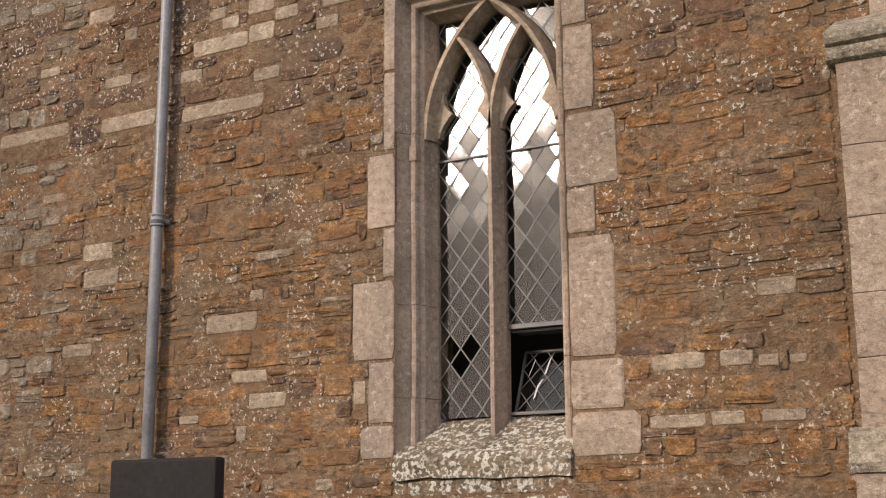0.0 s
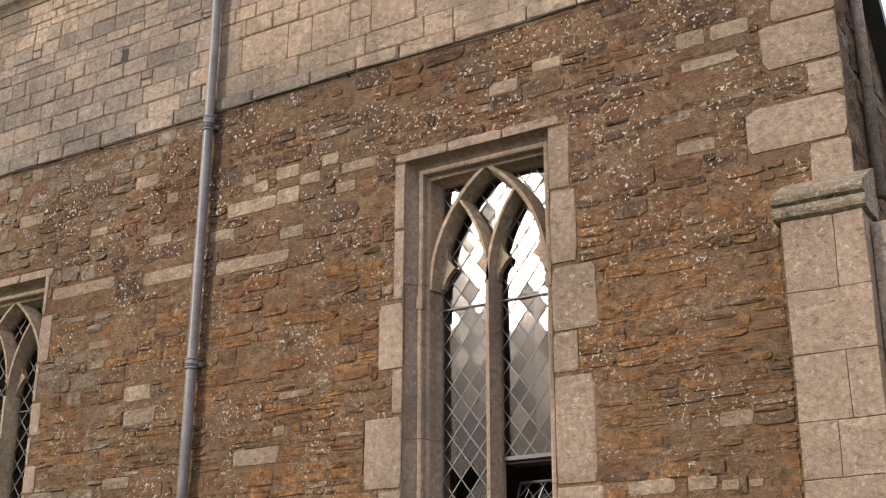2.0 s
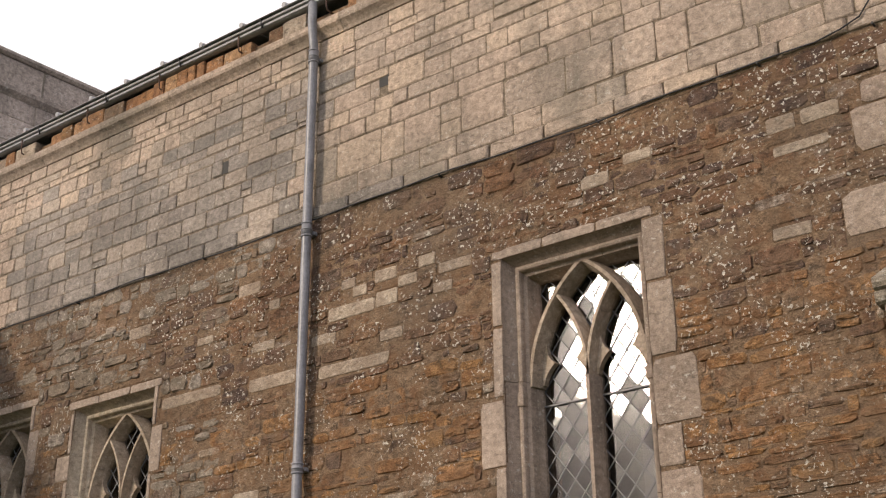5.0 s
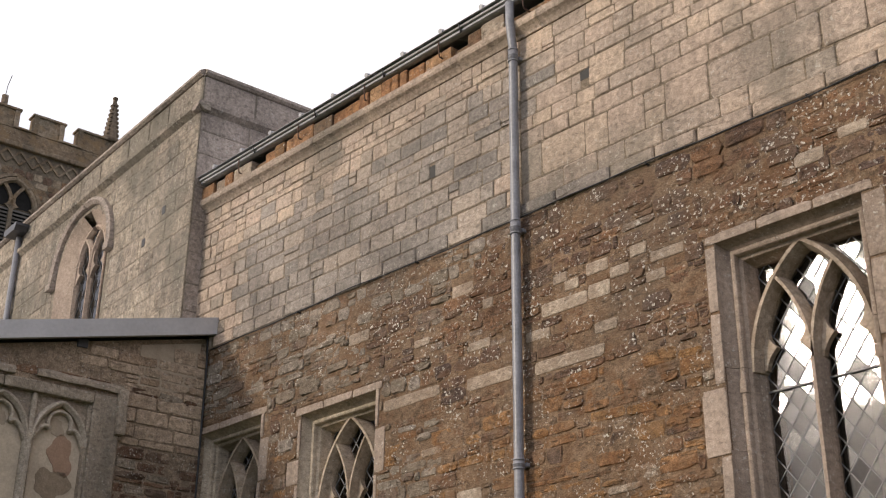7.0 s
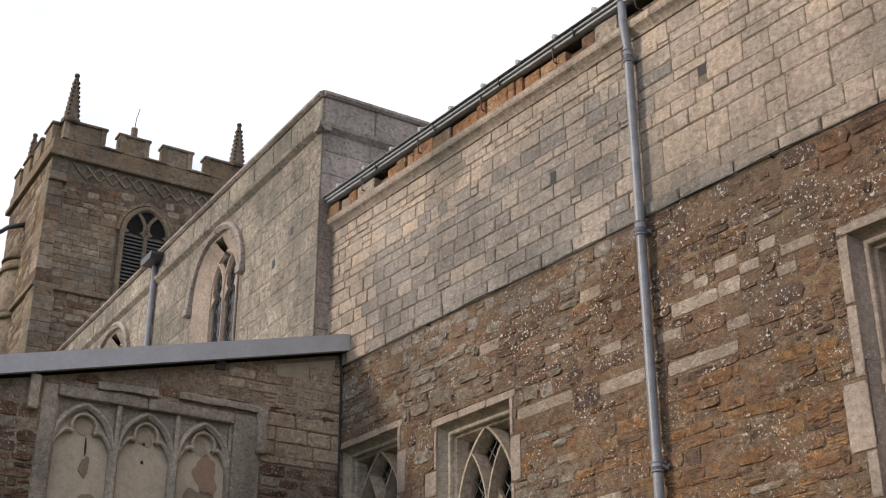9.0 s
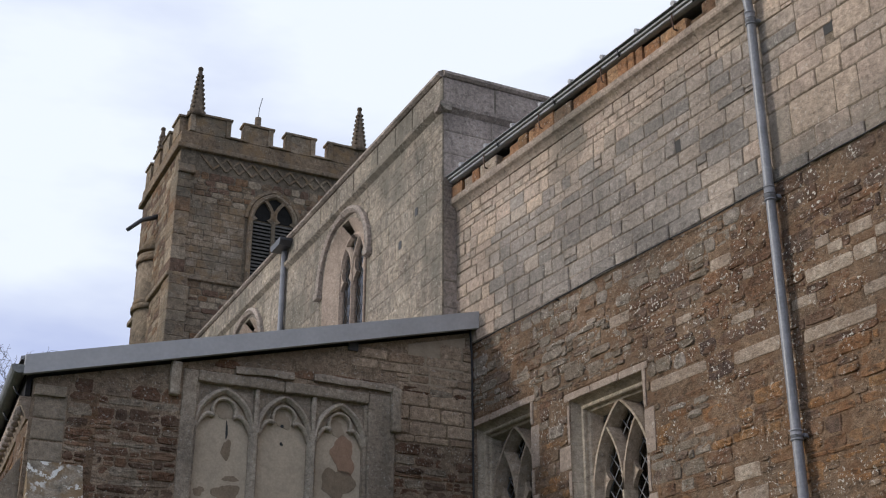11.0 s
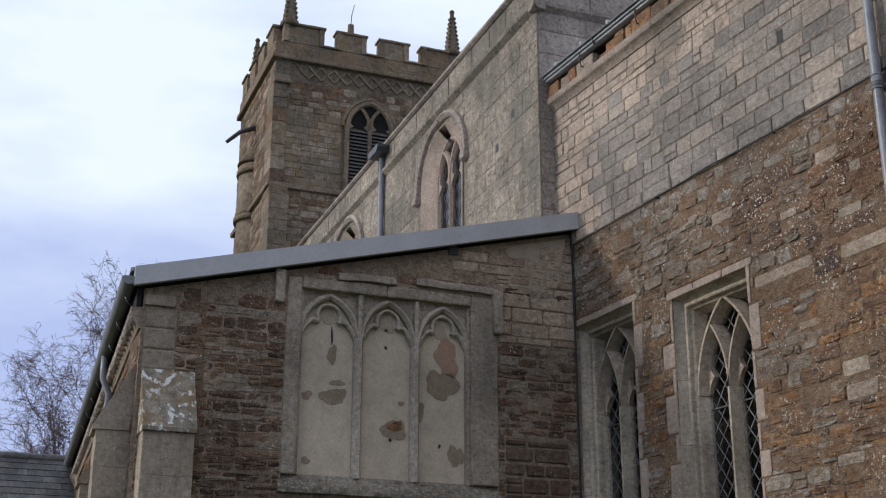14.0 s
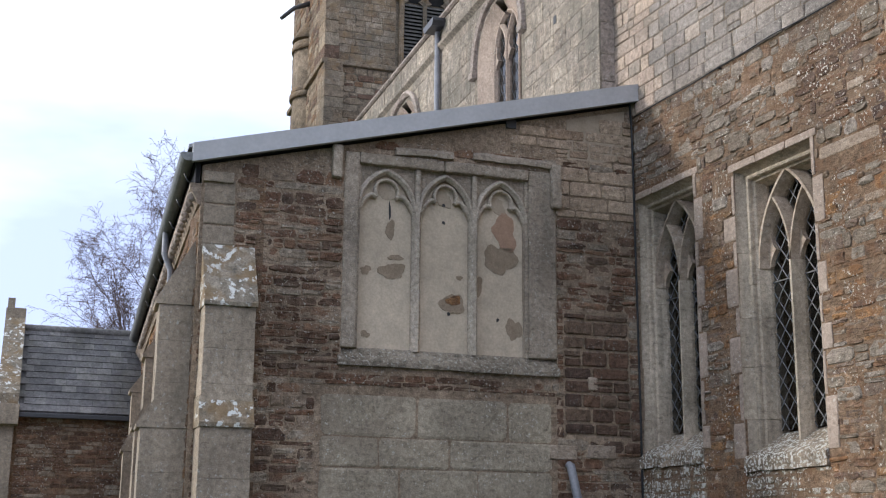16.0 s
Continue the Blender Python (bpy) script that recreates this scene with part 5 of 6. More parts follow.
# cable down the corner and the stub of pipe
cb = thing("corner_cable", END, "black cable running down the inner wall corner", "cable")
bm = bmesh.new()
tube(bm, [(-0.06, -0.03, 6.95), (-0.04, -0.035, 6.6), (-0.03, -0.03, 5.5), (-0.02, -0.03, 3.0), (-0.03, -0.03, 0.1)], 0.013, 6)
part("line", bm, CABLE, cb)
ps = thing("waste_pipe", END, "short grey pipe slanting from the rubble wall", "pipe")
bm = bmesh.new()
tube(bm, [(-0.93, 0.05, 2.50), (-0.93, -0.05, 2.47), (-0.86, -0.08, 2.1), (-0.78, -0.08, 0.1)], 0.05, 12)
part("pipe", bm, PIPE, ps)
boxed("vent_slot", (-1.69, -0.03, 6.42), (-1.56, 0.0, 6.53), PIPE_DARK, wall_b)


# ---- buttresses of the aisle ----
def aisle_buttress(m, label, width, proj, z_top, z_b, z_c, z_d, step, cap_mat):
    """Two-stage buttress: x is across, it stands out towards -y; sloping heads at z_top..z_b and z_c..z_d."""
    bt_ = thing("aisle_buttress", m, label, "buttress", "aisle buttresses")
    def stage(z0, z1, p):
        z = z0
        while z < z1 - 0.02:
            h = min(rng.uniform(0.36, 0.52), z1 - z)
            if z1 - z - h < 0.15:
                h = z1 - z
            boxed("block", (0.0, -p + rng.uniform(0, 0.003), z + 0.0008), (width, 0.05, z + h - 0.0008), BUTT, bt_, "", 0.004)
            z += h
    stage(0, z_d, proj + step)
    stage(z_d, z_b, proj)
    for za, zb, p0, p1 in ((z_top, z_b, 0.0, proj), (z_c, z_d, proj - 0.02, proj + step)):
        bm = bmesh.new()
        extruded(bm, [(0.05, zb), (-p1 - 0.04, zb), (-p1 - 0.045, zb + 0.04), (-p0, za), (0.05, za)], "x", -0.015, width + 0.015)
        part("weathering", bm, cap_mat, bt_, "sloping lichened buttress head")
    return bt_


aisle_buttress(END @ Matrix.Translation((-5.17, 0, 0)), "grey ashlar buttress with orange and white lichen on its heads", 0.53, 0.36, 4.72, 3.98, 3.04, 2.72, 0.06, ORANGE)
SOUTH = WEST @ Matrix.Translation((0, -5.23, 0)) @ Matrix.Rotation(radians(-2.7), 4, "Z")
aisle_buttress(SOUTH @ Matrix.Translation((-0.62, 0, 0)), "grey ashlar corner buttress with long sloping head", 0.5, 0.36, 4.80, 4.05, 3.06, 2.74, 0.12, BUTT)
aisle_buttress(SOUTH @ Matrix.Translation((-4.4, 0, 0)), "grey ashlar buttress against the aisle side wall", 0.5, 0.30, 4.55, 4.02, 3.38, 3.06, 0.08, BUTT)
aisle_buttress(SOUTH @ Matrix.Translation((-8.4, 0, 0)), "grey ashlar buttress against the aisle side wall", 0.5, 0.30, 4.55, 4.02, 3.38, 3.06, 0.08, BUTT)
wall_s = wall_mesh("wall_aisle_side", -19.5, -0.02, 0, 5.5, 0.7, [], MORTAR, SOUTH, "aisle side wall of warm rubble under a carved cornice")
st = courses(-14, -0.05, 2.0, 5.12, [], rng, (0.12, 0.3), (0.25, 0.7), (0.01, 0.03), 0.012)
LAID.append((st, RUBBLE, IRON, wall_s, "stone", 120, (0, 4.5), "warm rubble stones of the aisle side"))
cn = thing("carved_cornice", SOUTH, "weathered stone cornice carved with small bosses", "cornice", kind="structure")
bm = bmesh.new()
extruded(bm, [(0.1, 5.14), (-0.03, 5.14), (-0.05, 5.2), (-0.10, 5.30), (-0.12, 5.32), (-0.12, 5.38), (0.1, 5.38)], "x", -14, -0.01)
part("moulding", bm, PALE, cn)
boss = bmesh.new()
bmesh.ops.create_icosphere(boss, subdivisions=2, radius=0.055)
for v in boss.verts:
    v.co *= 1 + 0.25 * noise.noise(v.co * 30)
bme = bpy.data.meshes.new("boss")
boss.to_mesh(bme)
bme.materials.append(DRESS_GREY)
for k in range(46):
    b_ = new("boss", bme)
    b_.parent, b_.location, b_.rotation_euler = cn, (-0.12 - k * 0.24, -0.09, 5.245), (k, k * 2, 0)
g2 = thing("aisle_gutter", SOUTH, "grey half-round aisle gutter on iron brackets", "gutter")
bm = bmesh.new()
sec = [(-0.17 + 0.085 * math.cos(radians(a)), 5.66 + 0.085 * math.sin(radians(a))) for a in range(180, 361, 20)]
extruded(bm, sec + [(-0.104, 5.66), (-0.104, 5.668), (-0.236, 5.668), (-0.236, 5.66)], "x", -12.5, 0.16)
part("trough", bm, GUTTER, g2)
for k in range(8):
    bm = bmesh.new()
    tube(bm, [(-0.35 - k * 1.1, -0.02, 5.44), (-0.35 - k * 1.1, -0.13, 5.50), (-0.35 - k * 1.1, -0.17, 5.58)], 0.011, 6)
    part("bracket", bm, PIPE_DARK, g2)
bm = bmesh.new()
tube(bm, [(-3.2, -0.17, 5.6), (-3.2, -0.17, 5.4), (-3.2, -0.17, 5.3), (-3.2, -0.08, 5.08), (-3.2, -0.08, 0.1)], 0.045, 10)
part("drop_pipe", bm, PIPE, g2)
# filler boards in matt near-black: the shade under the eaves is their colour
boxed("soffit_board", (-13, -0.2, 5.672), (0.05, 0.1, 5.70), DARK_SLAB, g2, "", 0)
boxed("eaves_board", (-13, -0.07, 5.382), (0.0, -0.02, 5.67), DARK_SLAB, g2, "near-black filler board for the shade behind the gutter", 0)

# ---- clerestory of the nave ----
NAVE = WEST @ Matrix.Translation((0, -0.25, 0))
NX = -0.38
wins = (-3.95, -9.05)
cle = wall_mesh("wall_clerestory", -20.0, NX, 6.4, 10.82, 0.7, [(c - 0.93, c + 0.93, 6.9, 10.02) for c in wins], CLERE_JOINT, NAVE, "clerestory wall of large lichened ashlar blocks")
arch_h = [(c - 1.06, c + 1.06, 6.9, 9.3) for c in wins] + [(c - 0.93, c + 0.93, 9.3, 9.75) for c in wins] + [(c - 0.55, c + 0.55, 9.75, 10.1) for c in wins]
st = courses(-19.9, NX, 6.9, 10.24, arch_h, rng, (0.18, 0.36), (0.26, 0.8), (0.004, 0.010), 0.007)
st += courses(-19.9, NX, 10.36, 10.80, [], rng, (0.42, 0.46), (0.6, 1.2), (0.012, 0.02), 0.01)
LAID.append((st, DRESSED, CLERE, cle, "ashlar_block", 300, (-2.5, 9), "far clerestory ashlar blocks"))
ret = wall_mesh("wall_nave_end", -0.24, 6.4, 6.4, 10.82, 0.6, [], CLERE_JOINT, WEST @ Matrix.Translation((NX, 0, 0)) @ QUARTER, "nave end wall of grey ashlar above the chancel roof")
st = courses(-0.24, 6.3, 6.6, 10.24, [], rng, (0.3, 0.5), (0.5, 1.1), (0.004, 0.008), 0.005) + courses(-0.24, 6.3, 10.36, 10.80, [], rng, (0.42, 0.46), (0.7, 1.2), (0.01, 0.016), 0.01)
LAID.append((st, DRESSED, DRESS_GREY, ret, "ashlar_block", 100, (0, 10), "nave end ashlar blocks"))
par = thing("nave_parapet", NAVE, "moulded string course and coping of the nave parapet", "parapet", kind="structure")
sp = [(0.1, 10.24), (0.0, 10.24), (-0.08, 10.30), (-0.09, 10.35), (0.0, 10.37), (0.1, 10.37)]
cp = [(0.6, 10.80), (-0.03, 10.80), (-0.07, 10.83), (-0.07, 10.87), (0.0, 10.91), (0.6, 10.91)]
for nm, sec in (("string", sp), ("coping", cp)):
    bm = bmesh.new()
    extruded(bm, sec, "x", -20.0, NX + (0.085 if nm == "string" else 0.0))
    part(nm, bm, CLERE if nm == "string" else DRESS_GREY, par)
par2 = thing("nave_end_parapet", WEST @ Matrix.Translation((NX, 0, 0)) @ QUARTER, "moulded string course and coping at the nave end", "parapet", kind="structure")
for nm, sec in (("string", sp), ("coping", cp)):
    bm = bmesh.new()
    extruded(bm, sec, "x", -0.335 if nm == "string" else -0.25, 6.4)
    part(nm, bm, DRESS_GREY, par2)
mesh_ob("nave_roof", [(-20, 0.2, 10.6), (NX - 0.3, 0.2, 10.6), (NX - 0.3, 6.4, 10.7), (-20, 6.4, 10.7)], [(0, 1, 2, 3)], LEAD).matrix_world = WEST
tagged(bpy.data.objects["nave_roof"], "flat lead nave roof behind the parapet", "roof", kind="structure")


# black plates on the face paint the shade of two putlog holes
for x, z in ((-1.2, 9.05), (-1.75, 8.75)):
    boxed("putlog_shade", (x - 0.045, -0.014, z - 0.06), (x + 0.045, 0.0, z + 0.06), CABLE, cle, "", 0)


def clerestory_window(c):
    w = thing("clerestory_window", NAVE @ Matrix.Translation((c, 0, 0)), "pointed two-light clerestory window with deep plain reveal", "window", "clerestory windows", "structure")
    hw, zs, rise = 0.93, 9.15, 0.86
    r = (hw * hw + rise * rise) / (2 * hw)
    ang = math.degrees(math.asin(min(1, rise / r)))
    right = arc(hw - r, zs, r, 0, ang, 12)
    left = [(-x, z) for x, z in right]
    bm = bmesh.new()
    for pts in (right, left):
        for p, q in zip(pts, pts[1:]):
            v = [bm.verts.new((x, y, z)) for y in (-0.012, 0.5) for x, z in (p, q, (q[0], 10.03), (p[0], 10.03))]
            for f in ((0, 1, 2, 3), (7, 6, 5, 4), (0, 4, 5, 1)):
                bm.faces.new([v[i] for i in f])
    part("arch_stone", bm, CLERE, w)
    gy, hi = 0.14, 0.56
    outer = [(hw, 6.9)] + right
    inner = [(hi, 6.9)] + [(x * hi / hw, zs + (z - zs) * 0.78) for x, z in right]
    for sx in (-1, 1):
        verts = [(sx * x, -0.014, z) for x, z in outer] + [(sx * x, gy, z) for x, z in inner]
        n = len(outer)
        mesh_ob("splay", verts, [(k, k + 1, n + k + 1, n + k) for k in range(n - 1)], DRESS, w, "plain splayed reveal of smooth limestone")
        bm = bmesh.new()
        ro = r + 0.13
        ao = math.degrees(math.acos((r - hw) / ro))
        sweep(bm, [(sx * x, z) for x, z in arc(hw - r, zs, ro, -4, ao, 14)], [(-0.055, 0.0), (-0.055, -0.05), (0.0, -0.10), (0.055, -0.07), (0.055, 0.0)])
        part("hood_mould", bm, DRESS_GREY, w)
        boxed("hood_stop", (sx * (hw + 0.13) - 0.09, -0.10, zs - 0.12), (sx * (hw + 0.13) + 0.09, 0.0, zs + 0.0), DRESS_GREY, w, "", 0.02)
    prof = [(-0.045, gy + 0.03), (-0.015, gy - 0.02), (0.015, gy - 0.02), (0.045, gy + 0.03), (0.045, gy + 0.1), (-0.045, gy + 0.1)]
    top = inner[-1][1]
    rr = (hi * hi + (top - zs) ** 2) / (2 * hi)
    bm = bmesh.new()
    sweep(bm, [(0, 6.9), (0, zs)], prof)
    part("mullion", bm, DRESS, w)
    for sx in (-1, 1):
        bm = bmesh.new()
        lim = math.degrees(math.acos((rr - hi / 2) / rr))
        sweep(bm, [(sx * x, z) for x, z in arc(-rr, zs, rr, 0, lim, 8)], prof)
        part("tracery_branch", bm, DRESS, w)
        bm = bmesh.new()
        sweep(bm, [(sx * (x - 0.03), z) for x, z in inner], prof)
        part("inner_frame", bm, DRESS, w)
        bm = bmesh.new()
        xl, xr = (-hi + 0.06, -0.045) if sx < 0 else (0.045, hi - 0.06)
        cusped_head(bm, xl, xr, zs - 0.03, rr, gy, gy + 0.08, 0.13)
        part("cusp", bm, DRESS, w)
        glaze(w, xl - 0.03, xr + 0.03, 7.0, top, gy + 0.06, 0.2, 0.3, random.Random(4), CAME)
    # unseen near-black box; the dark of the nave inside is its colour
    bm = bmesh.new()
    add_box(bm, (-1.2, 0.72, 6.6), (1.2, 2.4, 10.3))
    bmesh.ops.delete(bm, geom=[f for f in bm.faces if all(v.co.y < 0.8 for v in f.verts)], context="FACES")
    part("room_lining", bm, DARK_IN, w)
    return w


for c in wins:
    clerestory_window(c)
hp = thing("hopper_downpipe", NAVE, "grey lead hopper head and downpipe on the clerestory", "downpipe")
bm = bmesh.new()
tube(bm, [(-6.82, -0.07, 7.0), (-6.82, -0.07, 10.6)], 0.05, 12)
part("pipe", bm, PIPE, hp)
bm = bmesh.new()
extruded(bm, [(-7.10, 10.76), (-6.54, 10.76), (-6.54, 10.71), (-6.60, 10.63), (-7.04, 10.63), (-7.10, 10.71)], "y", -0.25, -0.02)
part("hopper_head", bm, PIPE_DARK, hp)
boxed("spout", (-12.6, -0.5, 10.3), (-12.0, -0.05, 10.42), PIPE_DARK, thing("far_hopper", NAVE, "dark lead spout of the nave parapet", "spout"), "", 0.02)

# ---- west tower ----
TW = WEST @ Matrix.Translation((-20.0, 0, 0))
TY0, TY1, TD = 0.62, 6.45, 4.7
tower = thing("tower", TW, "square church tower of brown rubble with battlements", "tower")
boxed("tower_body", (-TD, TY0, 0), (0, TY1, 19.35), TOWER_JOINT, tower, "", 0)
east = new("tower_east_face")
east.parent, east.matrix_basis = tower, QUARTER
south = new("tower_side_face")
south.parent, south.matrix_basis = tower, Matrix.Translation((0, TY0, 0))
bc = 3.57
hol = [(bc - 0.86, bc + 0.86, 15.3, 17.75), (bc - 0.6, bc + 0.6, 17.7, 18.3)]
st = courses(TY0 + 0.02, TY1, 10.5, 15.1, [], rng, (0.12, 0.24), (0.18, 0.6), (0.01, 0.035), 0.014, 0.004)
LAID.append((st, RUBBLE, TOWER, east, "stone", 20, (1, 14), "brown rubble of the lower tower"))
st = courses(TY0 + 0.02, TY1, 15.28, 17.6, hol, rng, (0.16, 0.26), (0.25, 0.6), (0.008, 0.02), 0.010)
LAID.append((st, DRESSED, TOWER_DRESS, east, "ashlar_block", 60, (2, 16), "squared stones of the belfry stage"))
st = courses(TY0 + 0.02, TY1, 17.6, 18.6, hol, rng, (0.12, 0.22), (0.2, 0.5), (0.01, 0.03), 0.012, 0.004)
LAID.append((st, RUBBLE, TOWER, east, "stone", 20, (2, 18), "brown rubble of the belfry stage"))
st = courses(-TD, -0.02, 10.5, 19.2, [], rng, (0.16, 0.26), (0.25, 0.6), (0.008, 0.03), 0.012)
LAID.append((st, RUBBLE, TOWER, south, "stone", 20, (-1, 15), "brown rubble of the tower side"))


def tower_band(z0, z1, out, mt, nm="string_course"):
    bm = bmesh.new()
    add_box(bm, (-TD - out, TY0 - out, z0), (out, TY1 + out, z1), 0.04)
    part(nm, bm, mt, tower)


tower_band(15.10, 15.26, 0.12, TOWER_DRESS)
tower_band(19.22, 19.38, 0.14, TOWER_DRESS)
tower_band(19.38, 19.82, 0.06, TOWER_DRESS, "parapet")
# lattice band of carved stone
for k in range(13):
    y = TY0 + 1.0 + k * 0.4
    for sgn in (1, -1):
        bm = bmesh.new()
        sweep(bm, [(y, 18.72), (y + sgn * 0.4, 19.14)], [(-0.03, 0.02), (-0.03, -0.04), (0.03, -0.04), (0.03, 0.02)])
        part("lattice_rib", bm, TOWER_DRESS, east)
# merlons with copings on the four sides
for a, b in ((0.80, 2.06), (2.47, 3.40), (3.83, 4.78), (5.21, 6.40)):
    for x0, x1 in ((-0.26, 0.06), (-TD - 0.06, -TD + 0.26)):
        boxed("merlon", (x0, a, 19.82), (x1, b, 20.40), TOWER_DRESS, tower, "", 0.015)
        boxed("merlon_coping", (x0 - 0.05, a - 0.05, 20.40), (x1 + 0.05, b + 0.05, 20.48), TOWER_DRESS, tower, "", 0.025)
    for c, d in ((a, a + 0.16), (b - 0.16, b)):
        boxed("merlon_edge", (0.055, c, 19.83), (0.10, d, 20.40), TOWER_DRESS, tower, "", 0.012)
for a, b in ((2.06, 2.47), (3.40, 3.83), (4.78, 5.21)):
    boxed("crenel_coping", (-0.3, a - 0.12, 19.82), (0.12, b + 0.12, 19.88), TOWER_DRESS, tower, "", 0.02)
for a, b in ((-1.05, -0.26), (-2.25, -1.45), (-3.4, -2.65), (-4.45, -3.8)):
    for y0, y1 in ((TY0 - 0.06, TY0 + 0.26), (TY1 - 0.26, TY1 + 0.06)):
        boxed("merlon", (a, y0, 19.82), (b, y1, 20.40), TOWER_DRESS, tower, "", 0.015)
        boxed("merlon_coping", (a - 0.05, y0 - 0.05, 20.40), (b + 0.05, y1 + 0.05, 20.48), TOWER_DRESS, tower, "", 0.025)


def pinnacle(x, y, z0, h):
    p = thing("pinnacle", TW @ Matrix.Translation((x, y, z0)), "tall crocketed stone pinnacle on the tower corner", "pinnacle", "tower pinnacles")
    bm = bmesh.new()
    tube(bm, [(0, 0, 0), (0, 0, h * 0.1), (0, 0, h * 0.12), (0, 0, h * 0.95), (0, 0, h)], [0.31, 0.29, 0.235, 0.065, 0.035], 8)
    part("spire", bm, PINNACLE, p)
    bm = bmesh.new()
    for k in range(8):
        t = 0.18 + k * 0.095
        rad = 0.235 + (0.065 - 0.235) * (t - 0.12) / 0.83
        for a in range(4):
            an = radians(45 + 90 * a)
            m_ = Matrix.Translation((math.cos(an) * rad, math.sin(an) * rad, t * h)) @ Matrix.Diagonal((1, 1, 1.2, 1))
            bmesh.ops.create_icosphere(bm, subdivisions=1, radius=0.055, matrix=m_)
    tagged(part("crocket", bm, PINNACLE, p), kind="stuff")
    bm = bmesh.new()
    bmesh.ops.create_icosphere(bm, subdivisions=2, radius=0.085, matrix=Matrix.Translation((0, 0, h)))
    part("finial", bm, PINNACLE, p)


pinnacle(-0.12, 1.02, 20.38, 1.72)
pinnacle(-0.12, 6.30, 20.38, 1.62)
pinnacle(-TD + 0.1, 1.0, 20.3, 1.9)
pinnacle(-TD + 0.1, 6.2, 20.3, 1.9)
fp = thing("flagpole_stub", TW @ Matrix.Translation((-0.8, 3.14, 19.9)), "short lead-capped post with thin lightning rod", "post")
bm = bmesh.new()
tube(bm, [(0, 0, 0), (0, 0, 1.35)], 0.1, 10)
part("post", bm, PINNACLE, fp)
bm = bmesh.new()
tube(bm, [(0, 0, 1.3), (0, 0.02, 1.7), (0, 0.1, 2.1)], 0.012, 5)
part("rod", bm, CABLE, fp)
# belfry window
bf = thing("belfry_window", TW @ QUARTER @ Matrix.Translation((bc, 0, 0)), "pointed belfry window with dark louvre boards", "window", kind="structure")
hw, zs, rise = 0.66, 17.35, 0.86
r = (hw * hw + rise * rise) / (2 * hw)
ang = math.degrees(math.asin(min(1, rise / r)))
# tower face is not cut: near-black sheets paint the shade inside the belfry
boxed("void", (-0.70, -0.02, 15.3), (0.70, -0.006, 17.3), BELFRY_SHADE, bf, "", 0)
right = arc(hw - r, zs, r, 0, ang, 12)
slab("void_head", right + [(-x, z) for x, z in reversed(right)], -0.02, -0.006, BELFRY_SHADE, bf)
prof = [(-0.07, 0.0), (-0.07, -0.10), (-0.02, -0.15), (0.05, -0.15), (0.09, -0.05), (0.09, 0.0)]
for sx in (-1, 1):
    bm = bmesh.new()
    pts = [(sx * (hw + 0.05), 15.28), (sx * (hw + 0.05), zs)] + [(sx * x * 1.05, z) for x, z in right[1:]]
    sweep(bm, pts, [(o, y) for o, y in prof])
    part("jamb", bm, TOWER_DRESS, bf)
    bm = bmesh.new()
    sweep(bm, [(sx * x * 1.28, (z - zs) * 1.18 + zs) for x, z in right], [(-0.05, 0.0), (-0.05, -0.08), (0.05, -0.10), (0.05, 0.0)])
    part("hood_mould", bm, TOWER_DRESS, bf)
    bm = bmesh.new()
    lim = math.degrees(math.acos((r - hw / 2) / r))
    sweep(bm, [(sx * x, z) for x, z in arc(-r, zs, r, 0, lim, 8)], [(-0.05, 0), (-0.05, -0.1), (0.05, -0.1), (0.05, 0)])
    part("tracery_branch", bm, TOWER_DRESS, bf)
    bm = bmesh.new()
    xl, xr = (-hw, -0.05) if sx < 0 else (0.05, hw)
    cusped_head(bm, xl, xr, zs, r, -0.09, -0.03, 0.16)
    part("cusp", bm, TOWER_DRESS, bf)
bm = bmesh.new()
sweep(bm, [(0, 15.28), (0, zs)], [(-0.06, 0), (-0.06, -0.1), (0, -0.13), (0.06, -0.1), (0.06, 0)])
part("mullion", bm, TOWER_DRESS, bf)
for k in range(17):
    for a, b in ((-0.62, -0.06), (0.06, 0.62)):
        bm = bmesh.new()
        z = 15.36 + k * 0.115
        extruded(bm, [(-0.085, z), (-0.02, z + 0.075), (-0.02, z + 0.095), (-0.085, z + 0.02)], "x", a, b)
        part("louvre", bm, BOARD, bf)
# angle buttress, stair turret and spout
for z0_, z1_, xo, yo in ((9.0, 15.1, 0.2, 0.5), (15.26, 18.4, 0.1, 0.36)):
    z = z0_
    while z < z1_ - 0.05:
        h = min(rng.uniform(0.26, 0.46), z1_ - z)
        boxed("angle_stone", (-0.7, TY0 - 0.05, z), (xo + rng.uniform(-0.012, 0.012), TY0 + yo + rng.uniform(-0.03, 0.03), z + h - 0.006), rng.choice((TOWER_DRESS, TOWER_DRESS, TOWER)), tower, "", 0.015)
        z += h
bm = bmesh.new()
extruded(bm, [(0.2, 18.4), (0.2, 18.46), (-0.1, 18.9), (-0.3, 18.9), (-0.3, 18.4)], "y", TY0 - 0.05, TY0 + 0.45)
part("buttress_cap", bm, TOWER_DRESS, tower)
tu = thing("stair_turret", TW @ Matrix.Translation((-2.9, 1.02, 0)), "rounded stone stair turret clasping the tower", "turret")
bm = bmesh.new()
tube(bm, [(0, 0, 0), (0, 0, 15.0), (0, 0, 16.5)], 0.72, 20)
part("drum", bm, TOWER, tu)
for z, r_ in ((14.95, 0.81), (15.12, 0.77), (16.5, 0.79), (16.62, 0.75)):
    bm = bmesh.new()
    tube(bm, [(0, 0, z), (0, 0, z + 0.16)], r_, 20)
    part("band", bm, TOWER_DRESS, tu)
bm = bmesh.new()
